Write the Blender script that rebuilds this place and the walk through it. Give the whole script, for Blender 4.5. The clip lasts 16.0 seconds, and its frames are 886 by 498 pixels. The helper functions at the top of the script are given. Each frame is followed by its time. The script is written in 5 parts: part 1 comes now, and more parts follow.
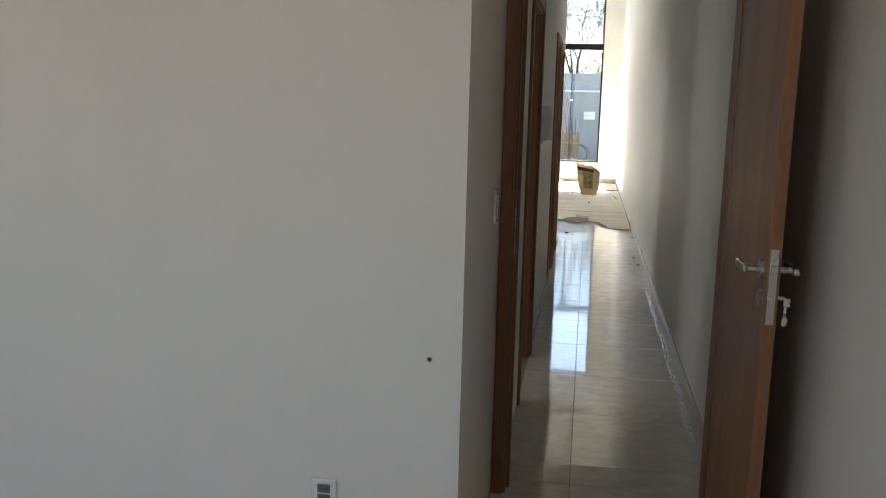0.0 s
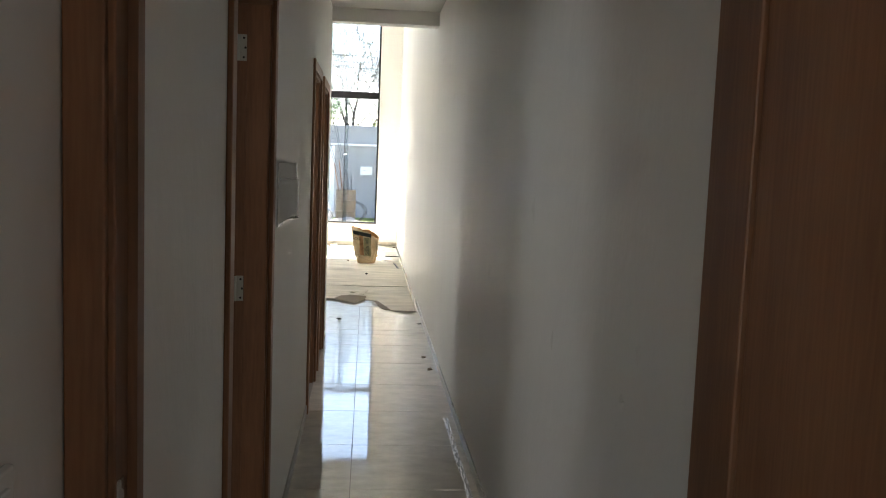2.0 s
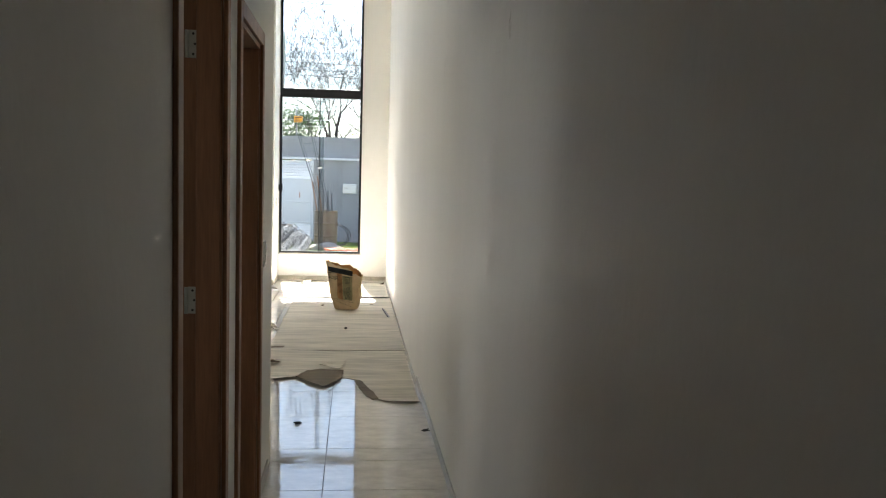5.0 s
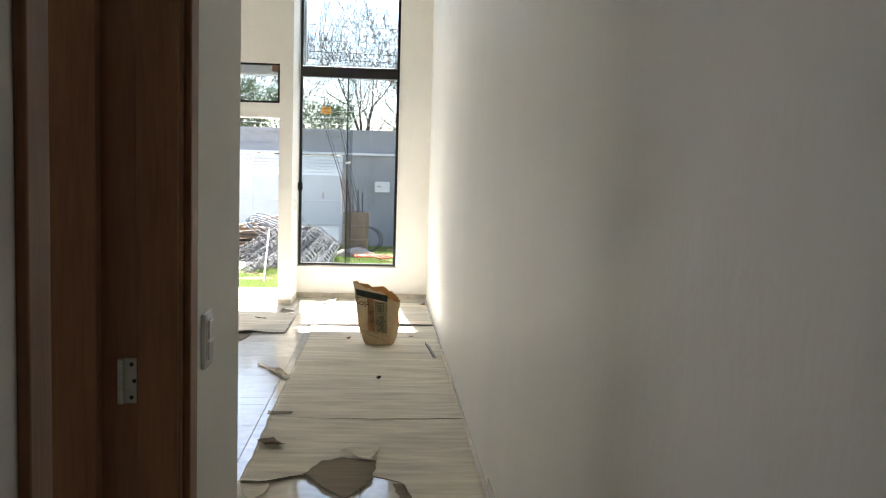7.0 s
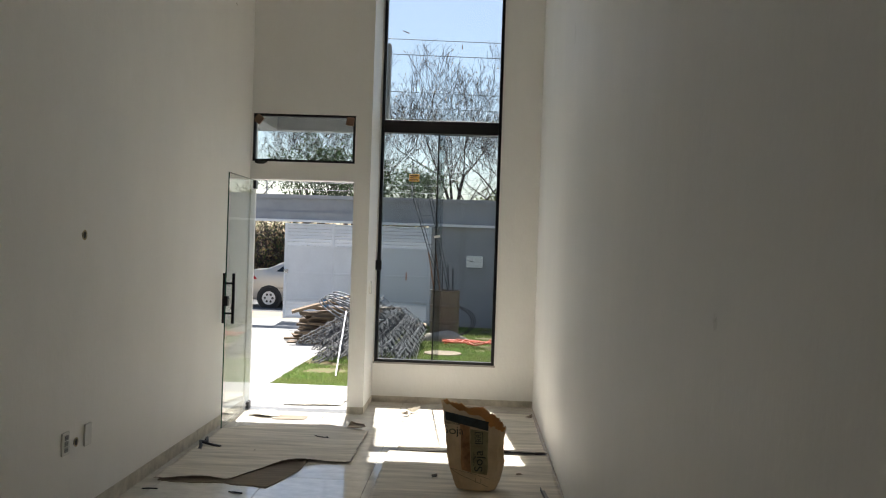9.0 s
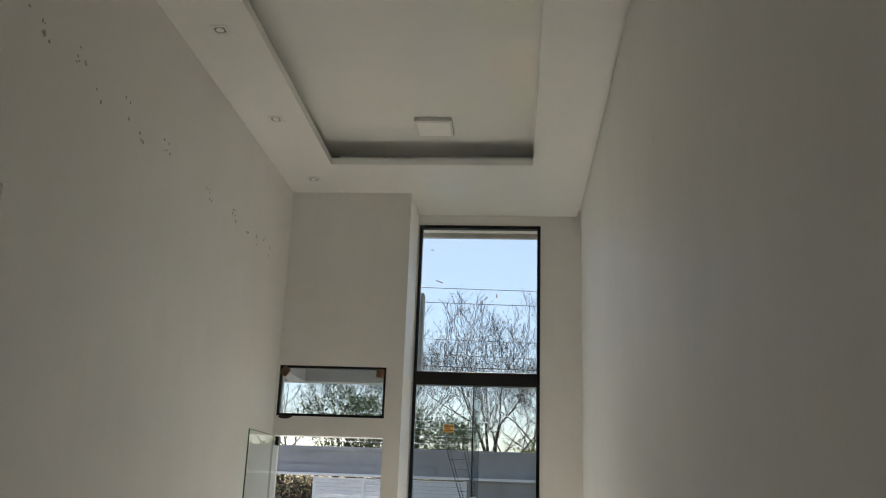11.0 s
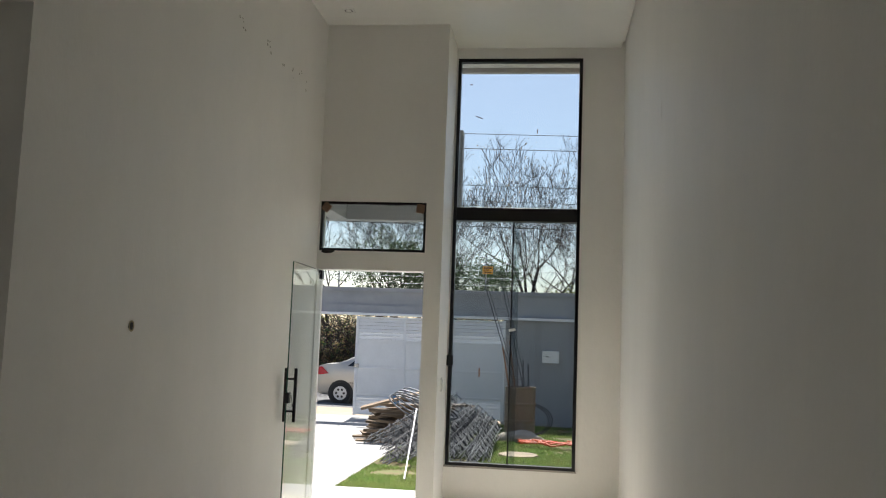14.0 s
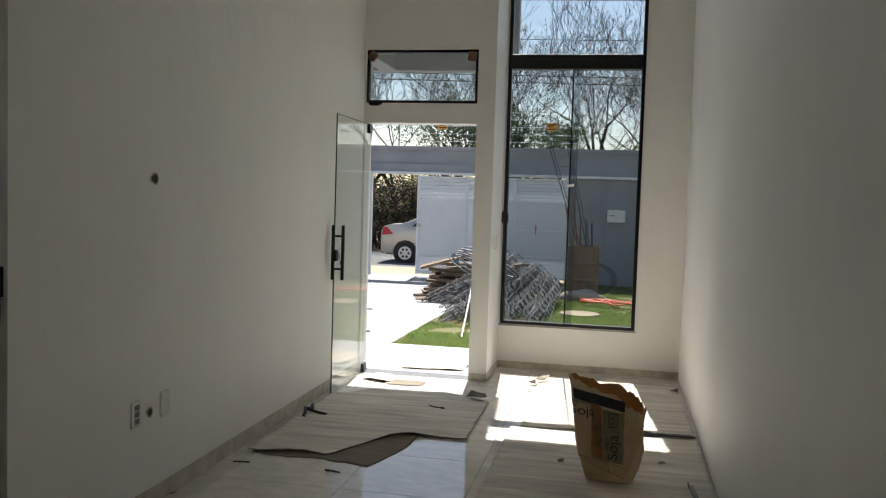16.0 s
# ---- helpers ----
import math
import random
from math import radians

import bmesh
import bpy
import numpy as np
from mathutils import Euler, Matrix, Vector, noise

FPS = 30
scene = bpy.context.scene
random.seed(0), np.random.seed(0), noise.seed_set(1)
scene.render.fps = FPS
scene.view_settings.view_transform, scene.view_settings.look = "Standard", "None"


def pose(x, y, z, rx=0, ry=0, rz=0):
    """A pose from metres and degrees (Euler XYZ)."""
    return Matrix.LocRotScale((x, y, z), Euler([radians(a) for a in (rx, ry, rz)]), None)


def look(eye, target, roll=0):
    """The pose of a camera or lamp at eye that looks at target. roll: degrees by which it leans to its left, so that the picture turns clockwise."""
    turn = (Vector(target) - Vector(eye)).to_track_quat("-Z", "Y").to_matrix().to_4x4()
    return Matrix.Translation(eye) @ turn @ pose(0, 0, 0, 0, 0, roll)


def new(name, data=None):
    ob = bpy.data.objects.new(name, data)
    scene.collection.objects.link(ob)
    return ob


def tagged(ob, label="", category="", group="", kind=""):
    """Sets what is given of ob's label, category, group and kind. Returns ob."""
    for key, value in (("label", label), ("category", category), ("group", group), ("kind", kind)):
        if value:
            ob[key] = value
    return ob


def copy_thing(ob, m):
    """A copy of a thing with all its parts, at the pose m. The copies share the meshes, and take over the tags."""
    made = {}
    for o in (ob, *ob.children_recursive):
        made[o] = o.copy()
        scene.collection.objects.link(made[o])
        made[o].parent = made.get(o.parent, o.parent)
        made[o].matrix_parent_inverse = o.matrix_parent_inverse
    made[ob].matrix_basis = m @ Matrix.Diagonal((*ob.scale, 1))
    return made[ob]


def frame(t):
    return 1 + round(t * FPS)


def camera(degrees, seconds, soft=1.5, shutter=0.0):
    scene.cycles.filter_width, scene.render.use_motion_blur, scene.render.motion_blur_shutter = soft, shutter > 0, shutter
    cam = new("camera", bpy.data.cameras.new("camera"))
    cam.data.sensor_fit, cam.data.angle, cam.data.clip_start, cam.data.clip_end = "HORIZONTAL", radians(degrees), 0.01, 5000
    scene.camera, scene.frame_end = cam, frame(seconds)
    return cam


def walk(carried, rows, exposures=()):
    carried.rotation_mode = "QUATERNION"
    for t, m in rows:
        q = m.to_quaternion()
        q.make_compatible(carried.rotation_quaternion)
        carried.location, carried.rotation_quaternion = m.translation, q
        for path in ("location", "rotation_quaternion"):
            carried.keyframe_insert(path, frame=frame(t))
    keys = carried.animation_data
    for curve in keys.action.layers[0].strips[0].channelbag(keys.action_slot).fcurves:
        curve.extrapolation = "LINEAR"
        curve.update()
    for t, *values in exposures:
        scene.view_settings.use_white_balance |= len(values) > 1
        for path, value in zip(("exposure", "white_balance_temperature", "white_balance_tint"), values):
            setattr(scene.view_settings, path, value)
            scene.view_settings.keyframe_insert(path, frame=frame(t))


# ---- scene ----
cam = camera(54.3, 16.0, soft=1.15)
PATH = [
    (0, (0.003, -0.304, 1.5), (-0.315, 1.642, 1.165), 1.4),
    (0.5, (0.031, 0.242, 1.522), (-0.105, 2.213, 1.21), 1.9),
    (1, (-0.011, 0.736, 1.528), (-0.009, 2.716, 1.248), 2.0),
    (1.5, (0.035, 1.271, 1.504), (0.151, 3.254, 1.27), 2.3),
    (2, (0.037, 1.854, 1.512), (0.217, 3.836, 1.314), 2.2),
    (2.5, (0.057, 2.374, 1.541), (0.274, 4.355, 1.37), 2.1),
    (3, (0.095, 2.895, 1.533), (0.328, 4.875, 1.376), 2.2),
    (3.5, (0.079, 3.375, 1.511), (0.315, 5.355, 1.359), 2.1),
    (4, (0.122, 3.881, 1.486), (0.354, 5.862, 1.338), 2.1),
    (4.2, (0.132, 4.071, 1.488), (0.36, 6.052, 1.339), 2.0),
    (6.3, (0.101, 6.297, 1.41), (0.269, 8.282, 1.243), 1.5),
    (6.5, (0.099, 6.51, 1.442), (0.263, 8.496, 1.276), 1.8),
    (7, (0.085, 7.068, 1.459), (0.221, 9.056, 1.294), 1.6),
    (7.5, (0.075, 7.601, 1.462), (0.178, 9.592, 1.3), 1.8),
    (8, (0.050, 8.194, 1.457), (0.098, 10.188, 1.312), 1.8),
    (8.5, (0.005, 8.637, 1.476), (-0.003, 10.634, 1.377), 1.8),
    (9, (0.002, 9.05, 1.517), (-0.071, 11.048, 1.509), 1.9),
    (9.5, (-0.063, 9.321, 1.593), (-0.175, 11.315, 1.708), 1.9),
    (10, (-0.036, 9.398, 1.635), (-0.179, 11.376, 1.895), 1.8),
    (10.2, (-0.027, 9.406, 1.646), (-0.177, 11.374, 1.967), 1.9),
    (12.3, (-0.008, 9.534, 1.569), (-0.193, 11.388, 2.297), 2.2),
    (12.5, (-0.012, 9.549, 1.58), (-0.201, 11.415, 2.276), 2.2),
    (13, (-0.019, 9.541, 1.563), (-0.225, 11.45, 2.122), 2.2),
    (13.5, (-0.029, 9.505, 1.554), (-0.256, 11.457, 1.927), 2.3),
    (14, (-0.027, 9.505, 1.509), (-0.276, 11.479, 1.713), 2.1),
    (14.5, (0.013, 9.497, 1.479), (-0.279, 11.475, 1.543), 1.9),
    (15, (0.072, 9.504, 1.453), (-0.276, 11.473, 1.425), 1.7),
    (15.5, (0.054, 9.666, 1.448), (-0.337, 11.626, 1.36), 1.7),
    (16, (0.047, 9.858, 1.468), (-0.347, 11.815, 1.348), 1.8),
]
EXPO = [(0.0, 4.0), (1.5, 4.25), (2.5, 4.0), (3.5, 3.7), (4.2, 3.5), (6.5, 3.3), (7.2, 3.1), (7.5, 2.85), (8.0, 2.0), (8.5, 1.7), (10.0, 1.65), (12.5, 1.8), (13.5, 1.6), (15.0, 1.45), (16.0, 1.4)]
walk(cam, [(t, look(eye, target, roll)) for t, eye, target, roll in PATH], EXPO)

# ---- world and sun ----
SUN_WAY = Vector((0.09, -1.0, -1.375)).normalized()
world = bpy.data.worlds.new("sky")
scene.world = world
world.use_nodes = True
wn, wl = world.node_tree.nodes, world.node_tree.links
sky = wn.new("ShaderNodeTexSky")
sky.sky_type = 'NISHITA'
sky.sun_disc = False
sky.sun_elevation = math.asin(-SUN_WAY.z)
sky.sun_rotation = math.atan2(-SUN_WAY.x, -SUN_WAY.y)
sky.dust_density = 1.2
sky.air_density = 1.0
bg = wn["Background"]
bg.inputs["Strength"].default_value = 0.06
wl.new(sky.outputs["Color"], bg.inputs["Color"])
sun_data = bpy.data.lights.new("sun", 'SUN')
sun_data.energy, sun_data.angle, sun_data.color = 4.1, radians(0.53), (1.0, 0.965, 0.91)
sun = new("sun", sun_data)
sun.rotation_mode = 'QUATERNION'
sun.rotation_quaternion = SUN_WAY.to_track_quat("-Z", "Y")


def area_lamp(name, m, w, h, watts, color=(0.86, 0.93, 1.0)):
    d = bpy.data.lights.new(name, 'AREA')
    d.shape, d.size, d.size_y, d.energy, d.color = 'RECTANGLE', w, h, watts, color
    ob = new(name, d)
    ob.matrix_world = m
    return ob


scene.cycles.max_bounces, scene.cycles.diffuse_bounces, scene.cycles.glossy_bounces = 14, 10, 6
# unseen bedroom window behind the walker, inferred from the light on its walls
area_lamp("bedroom_window_light", look((-2.2, -2.92, 1.55), (-0.6, 1.0, 1.4)), 1.4, 1.1, 0.9, (0.97, 0.985, 1.0))
# added fill lamps in side rooms, bathroom and kitchen; no windows known there
area_lamp("room_fill_light", look((-3.55, 4.25, 1.6), (-0.6, 4.5, 1.3)), 1.9, 1.1, 0.75, (0.97, 0.985, 1.0))
area_lamp("room_fill_light", look((-3.55, 6.8, 1.6), (0.0, 6.9, 1.3)), 1.9, 1.1, 0.85, (0.97, 0.985, 1.0))
area_lamp("bathroom_fill_light", look((-3.55, 8.5, 1.9), (0.0, 8.3, 1.2)), 0.6, 0.5, 0.9, (0.97, 0.985, 1.0))
area_lamp("kitchen_fill_light", look((-5.15, 10.6, 1.6), (0.0, 10.6, 1.6)), 1.6, 1.1, 1.0, (1.0, 0.98, 0.95))

# ---- materials ----


def mat(name, color, rough=0.6, metal=0.0, vary=0.12, scale=3.0, bump=0.15, bump_scale=40.0, tint=None, spec=0.5,
        rough_vary=0.0, stretch=(1, 1, 1), fine=0.05, per_piece=0.0, swell=0.0, in_world=False, rough_edge=(0.3, 0.7)):
    """A painted, stone or metal surface: colour at two scales, uneven gloss and fine relief."""
    m = bpy.data.materials.new(name)
    m.use_nodes = True
    n, l = m.node_tree.nodes, m.node_tree.links
    b = n["Principled BSDF"]
    b.inputs["Metallic"].default_value = metal
    b.inputs["Specular IOR Level"].default_value = spec
    tc = n.new("ShaderNodeTexCoord")
    mp = n.new("ShaderNodeMapping")
    mp.inputs["Scale"].default_value = stretch
    src = n.new("ShaderNodeNewGeometry").outputs["Position"] if in_world else tc.outputs["Object"]
    l.new(src, mp.inputs["Vector"])
    big = n.new("ShaderNodeTexNoise")
    big.inputs["Scale"].default_value = scale
    big.inputs["Detail"].default_value = 6
    big.inputs["Roughness"].default_value = 0.62
    l.new(mp.outputs["Vector"], big.inputs["Vector"])
    small = n.new("ShaderNodeTexNoise")
    small.inputs["Scale"].default_value = bump_scale
    small.inputs["Detail"].default_value = 4
    l.new(mp.outputs["Vector"], small.inputs["Vector"])
    c2 = tint or tuple(max(0.0, c * (1 - vary)) for c in color)
    c1 = tuple(min(1.0, c * (1 + vary * 0.5)) for c in color) if not tint else color
    ramp = n.new("ShaderNodeValToRGB")
    ramp.color_ramp.elements[0].position, ramp.color_ramp.elements[1].position = 0.32, 0.68
    ramp.color_ramp.elements[0].color, ramp.color_ramp.elements[1].color = (*c2, 1), (*c1, 1)
    l.new(big.outputs["Fac"], ramp.inputs["Fac"])
    hsv = n.new("ShaderNodeHueSaturation")
    mr = n.new("ShaderNodeMapRange")
    mr.inputs["To Min"].default_value, mr.inputs["To Max"].default_value = 1 - fine, 1 + fine
    l.new(small.outputs["Fac"], mr.inputs["Value"])
    last = mr.outputs["Result"]
    if per_piece:
        oi = n.new("ShaderNodeObjectInfo")
        pr = n.new("ShaderNodeMapRange")
        pr.inputs["To Min"].default_value, pr.inputs["To Max"].default_value = 1 - per_piece, 1 + per_piece
        l.new(oi.outputs["Random"], pr.inputs["Value"])
        mul = n.new("ShaderNodeMath")
        mul.operation = 'MULTIPLY'
        l.new(last, mul.inputs[0])
        l.new(pr.outputs["Result"], mul.inputs[1])
        last = mul.outputs["Value"]
    l.new(last, hsv.inputs["Value"])
    l.new(ramp.outputs["Color"], hsv.inputs["Color"])
    l.new(hsv.outputs["Color"], b.inputs["Base Color"])
    rr = n.new("ShaderNodeMapRange")
    rr.inputs["From Min"].default_value, rr.inputs["From Max"].default_value = rough_edge
    rr.inputs["To Min"].default_value, rr.inputs["To Max"].default_value = max(0.02, rough - rough_vary), min(1.0, rough + rough_vary)
    l.new(big.outputs["Fac"], rr.inputs["Value"])
    l.new(rr.outputs["Result"], b.inputs["Roughness"])
    if bump:
        bp = n.new("ShaderNodeBump")
        bp.inputs["Strength"].default_value = bump
        bp.inputs["Distance"].default_value = 0.003
        l.new(small.outputs["Fac"], bp.inputs["Height"])
        l.new(bp.outputs["Normal"], b.inputs["Normal"])
        if swell:
            sw = n.new("ShaderNodeBump")
            sw.inputs["Strength"].default_value, sw.inputs["Distance"].default_value = 1.0, swell
            l.new(big.outputs["Fac"], sw.inputs["Height"])
            l.new(sw.outputs["Normal"], bp.inputs["Normal"])
    return m


def translucent(m, share):
    """Lets part of the light through a thin leaf or sheet of paper."""
    n, l = m.node_tree.nodes, m.node_tree.links
    b, out = n["Principled BSDF"], n["Material Output"]
    tr, mx = n.new("ShaderNodeBsdfTranslucent"), n.new("ShaderNodeMixShader")
    l.new(b.inputs["Base Color"].links[0].from_socket, tr.inputs["Color"])
    mx.inputs["Fac"].default_value = share
    l.new(b.outputs["BSDF"], mx.inputs[1])
    l.new(tr.outputs["BSDF"], mx.inputs[2])
    l.new(mx.outputs["Shader"], out.inputs["Surface"])
    return m


def wood_mat(name, dark, light, rough=0.45, axis=2, scale=7.0, per_piece=0.0, spec=0.4):
    """Wood whose grain runs along one axis of the object."""
    m = bpy.data.materials.new(name)
    m.use_nodes = True
    n, l = m.node_tree.nodes, m.node_tree.links
    b = n["Principled BSDF"]
    b.inputs["Specular IOR Level"].default_value = spec
    tc = n.new("ShaderNodeTexCoord")
    mp = n.new("ShaderNodeMapping")
    st = [1.0, 1.0, 1.0]
    st[axis] = 0.07
    mp.inputs["Scale"].default_value = st
    l.new(tc.outputs["Object"], mp.inputs["Vector"])
    broad = n.new("ShaderNodeTexNoise")
    broad.inputs["Scale"].default_value, broad.inputs["Detail"].default_value = scale, 3
    broad.inputs["Distortion"].default_value = 0.6
    grain = n.new("ShaderNodeTexNoise")
    grain.inputs["Scale"].default_value, grain.inputs["Detail"].default_value = scale * 22, 5
    for t in (broad, grain):
        l.new(mp.outputs["Vector"], t.inputs["Vector"])
    mix = n.new("ShaderNodeMath")
    mix.operation = 'MULTIPLY_ADD'
    mix.inputs[1].default_value = 0.35
    l.new(grain.outputs["Fac"], mix.inputs[0])
    half = n.new("ShaderNodeMath")
    half.operation = 'MULTIPLY'
    half.inputs[1].default_value = 0.65
    l.new(broad.outputs["Fac"], half.inputs[0])
    l.new(half.outputs["Value"], mix.inputs[2])
    ramp = n.new("ShaderNodeValToRGB")
    ramp.color_ramp.elements[0].position, ramp.color_ramp.elements[1].position = 0.35, 0.65
    ramp.color_ramp.elements[0].color, ramp.color_ramp.elements[1].color = (*dark, 1), (*light, 1)
    l.new(mix.outputs["Value"], ramp.inputs["Fac"])
    col = ramp.outputs["Color"]
    if per_piece:
        oi = n.new("ShaderNodeObjectInfo")
        pr = n.new("ShaderNodeMapRange")
        pr.inputs["To Min"].default_value, pr.inputs["To Max"].default_value = 1 - per_piece, 1 + per_piece
        l.new(oi.outputs["Random"], pr.inputs["Value"])
        hsv = n.new("ShaderNodeHueSaturation")
        l.new(pr.outputs["Result"], hsv.inputs["Value"])
        l.new(col, hsv.inputs["Color"])
        col = hsv.outputs["Color"]
    l.new(col, b.inputs["Base Color"])
    b.inputs["Roughness"].default_value = rough
    bp = n.new("ShaderNodeBump")
    bp.inputs["Strength"].default_value, bp.inputs["Distance"].default_value = 0.12, 0.001
    l.new(grain.outputs["Fac"], bp.inputs["Height"])
    l.new(bp.outputs["Normal"], b.inputs["Normal"])
    return m


def glass_mat(name, tint, rough=0.0):
    m = bpy.data.materials.new(name)
    m.use_nodes = True
    n, l = m.node_tree.nodes, m.node_tree.links
    n.remove(n["Principled BSDF"])
    out = n["Material Output"]
    tr, gl, mx, fr = (n.new(k) for k in ("ShaderNodeBsdfTransparent", "ShaderNodeBsdfGlossy", "ShaderNodeMixShader", "ShaderNodeLayerWeight"))
    tr.inputs["Color"].default_value = (*tint, 1)
    gl.inputs["Roughness"].default_value = rough
    fr.inputs["Blend"].default_value = 0.5
    pw, ma = n.new("ShaderNodeMath"), n.new("ShaderNodeMath")
    pw.operation, ma.operation = 'POWER', 'MULTIPLY_ADD'
    pw.inputs[1].default_value, ma.inputs[1].default_value, ma.inputs[2].default_value = 4.0, 0.6, 0.03
    l.new(fr.outputs["Facing"], pw.inputs[0])
    l.new(pw.outputs["Value"], ma.inputs[0])
    l.new(ma.outputs["Value"], mx.inputs["Fac"])
    l.new(tr.outputs["BSDF"], mx.inputs[1])
    l.new(gl.outputs["BSDF"], mx.inputs[2])
    l.new(mx.outputs["Shader"], out.inputs["Surface"])
    return m


WALL = mat("white_wall_paint", (0.84, 0.83, 0.805), 0.55, vary=0.04, scale=1.6, bump=0.22, bump_scale=55, fine=0.012, rough_vary=0.08, swell=0.012, stretch=(1, 1, 0.55))
CEIL = mat("ceiling_plaster", (0.86, 0.86, 0.84), 0.24, vary=0.02, scale=1.0, bump=0.03, bump_scale=20, fine=0.01)
CEIL_GLOSS = mat("glossy_ceiling_paint", (0.86, 0.86, 0.84), 0.07, vary=0.02, scale=2.0, bump=0.02, bump_scale=6, fine=0.01, rough_vary=0.04, spec=0.95)
RAW = mat("raw_plaster", (0.36, 0.34, 0.31), 0.85, vary=0.25, scale=4, bump=0.4, bump_scale=60)
SKIRT = mat("bare_mortar_band", (0.56, 0.52, 0.44), 0.8, vary=0.3, scale=9, bump=0.5, bump_scale=60)
WOOD = wood_mat("red_brown_door_laminate", (0.20, 0.088, 0.041), (0.33, 0.162, 0.079), 0.42)
WOOD_D = wood_mat("dark_door_frame_laminate", (0.18, 0.082, 0.04), (0.30, 0.147, 0.072), 0.45)
ALU = mat("black_aluminium", (0.012, 0.012, 0.014), 0.38, 0.3, bump=0.03, vary=0.2)
CHROME = mat("brushed_steel", (0.62, 0.61, 0.59), 0.25, 1.0, vary=0.08, scale=20, bump=0.02, rough_vary=0.08)
HINGE = mat("dull_zinc_hinge", (0.46, 0.47, 0.42), 0.5, 0.25, vary=0.1, scale=30, bump=0.02)
PLATE = mat("white_plastic", (0.80, 0.80, 0.78), 0.16, bump=0.0, vary=0.02)
DARK = mat("dark_hole", (0.03, 0.028, 0.025), 0.8, bump=0.2)
GLASS = glass_mat("clear_glass", (0.80, 0.83, 0.84))
DOORGLASS = glass_mat("green_tempered_glass", (0.972, 0.988, 0.98))
GLASSEDGE = mat("green_glass_edge", (0.02, 0.10, 0.07), 0.15, bump=0.0)
STONE = mat("grey_granite", (0.22, 0.22, 0.22), 0.25, vary=0.3, scale=30, bump=0.02, fine=0.2, bump_scale=160)
BLACKSTONE = mat("black_granite", (0.012, 0.012, 0.012), 0.2, vary=0.3, scale=30, bump=0.02)

# ---- mesh helpers ----


def box(bm, x0, x1, y0, y1, z0, z1, bevel=0.0):
    r = bmesh.ops.create_cube(bm, size=1.0, matrix=Matrix.Translation(((x0 + x1) / 2, (y0 + y1) / 2, (z0 + z1) / 2)) @ Matrix.Diagonal((x1 - x0, y1 - y0, z1 - z0, 1)))
    if bevel:
        es = list({e for v in r["verts"] for e in v.link_edges})
        bmesh.ops.bevel(bm, geom=es, offset=bevel, segments=2, profile=0.5, affect='EDGES')
    return bm


def boxes(*rows, bevel=0.0):
    bm = bmesh.new()
    for r in rows:
        box(bm, *r, bevel=bevel)
    return bm


def mesh_of(name, bm, material, smooth=False):
    me = bpy.data.meshes.new(name)
    bm.normal_update()
    bm.to_mesh(me)
    bm.free()
    me.materials.append(material)
    if smooth:
        for p in me.polygons:
            p.use_smooth = True
    return me


def part(name, bm, material, parent, label="", smooth=False):
    ob = new(name, mesh_of(name, bm, material, smooth))
    ob.parent = parent
    if label:
        tagged(ob, label)
    return ob


def struct(name, bm, material, label):
    return tagged(new(name, mesh_of(name, bm, material)), label, kind="structure")


def thing(name, label, category, m=None, group=""):
    ob = new(name)
    ob.empty_display_size = 0.05
    if m is not None:
        ob.matrix_world = m
    return tagged(ob, label, category, group)


def cyl(bm, p, q, r0, r1=None, n=12, caps=True):
    p, q = Vector(p), Vector(q)
    r1 = r0 if r1 is None else r1
    d = q - p
    m = Matrix.Translation((p + q) / 2) @ d.to_track_quat("Z", "Y").to_matrix().to_4x4()
    bmesh.ops.create_cone(bm, cap_ends=caps, segments=n, radius1=r0, radius2=r1, depth=d.length, matrix=m)
    return bm


def tube(name, pts, r, material, parent, cyclic=False, res=3):
    cu = bpy.data.curves.new(name, 'CURVE')
    cu.dimensions, cu.bevel_depth, cu.bevel_resolution = '3D', r, res
    sp = cu.splines.new('POLY')
    sp.points.add(len(pts) - 1)
    for k, c in zip(sp.points, pts):
        k.co = (*c, 1)
    sp.use_cyclic_u = cyclic
    ob = new(name, cu)
    dg = bpy.context.evaluated_depsgraph_get()
    me = bpy.data.meshes.new_from_object(ob.evaluated_get(dg))
    bpy.data.objects.remove(ob)
    me.materials.append(material) if not me.materials else None
    me.materials[0] = material
    o2 = new(name, me)
    o2.parent = parent
    return o2


# ---- the house: plan in metres ----
XR, XC, XL = 0.60, -0.285, -2.015        # long wall, corridor wall, living room wall
YE, YK, YD, YW = 9.30, 12.48, 16.67, 17.30  # corridor end, kitchen end, door wall, window wall
CH, CL, KH = 2.75, 4.20, 2.73            # ceilings: corridor, living room, kitchen
XK = -5.2
TOP = 4.75

struct("wall_long", boxes((XR, XR + 0.15, 3.0, YW, 0, TOP)), WALL, "long white painted wall with uneven plaster, smears and scuffs")
struct("wall_bedroom_side", boxes((0.68, 0.83, -3.0, 3.0, 0, 3.0), (XR, 0.68, 2.87, 3.0, 0, 3.0)), WALL, "white painted bedroom wall behind the open door")
struct("wall_bedroom_end", boxes((-4.0, -0.305, 1.94, 2.09, 0, 3.0), (-0.455, -0.305, 2.09, 3.0, 0, 3.0)), WALL, "white bedroom wall that turns a corner to the door")
struct("wall_bedroom_back", boxes((-4.15, -4.0, -3.0, 2.09, 0, 3.0), (-4.15, 0.83, -3.15, -3.0, 0, 1.0), (-4.15, 0.83, -3.15, -3.0, 2.1, 3.0),
                                  (-4.15, -2.9, -3.15, -3.0, 1.0, 2.1), (-1.5, 0.83, -3.15, -3.0, 1.0, 2.1)), WALL, "plain white bedroom walls")
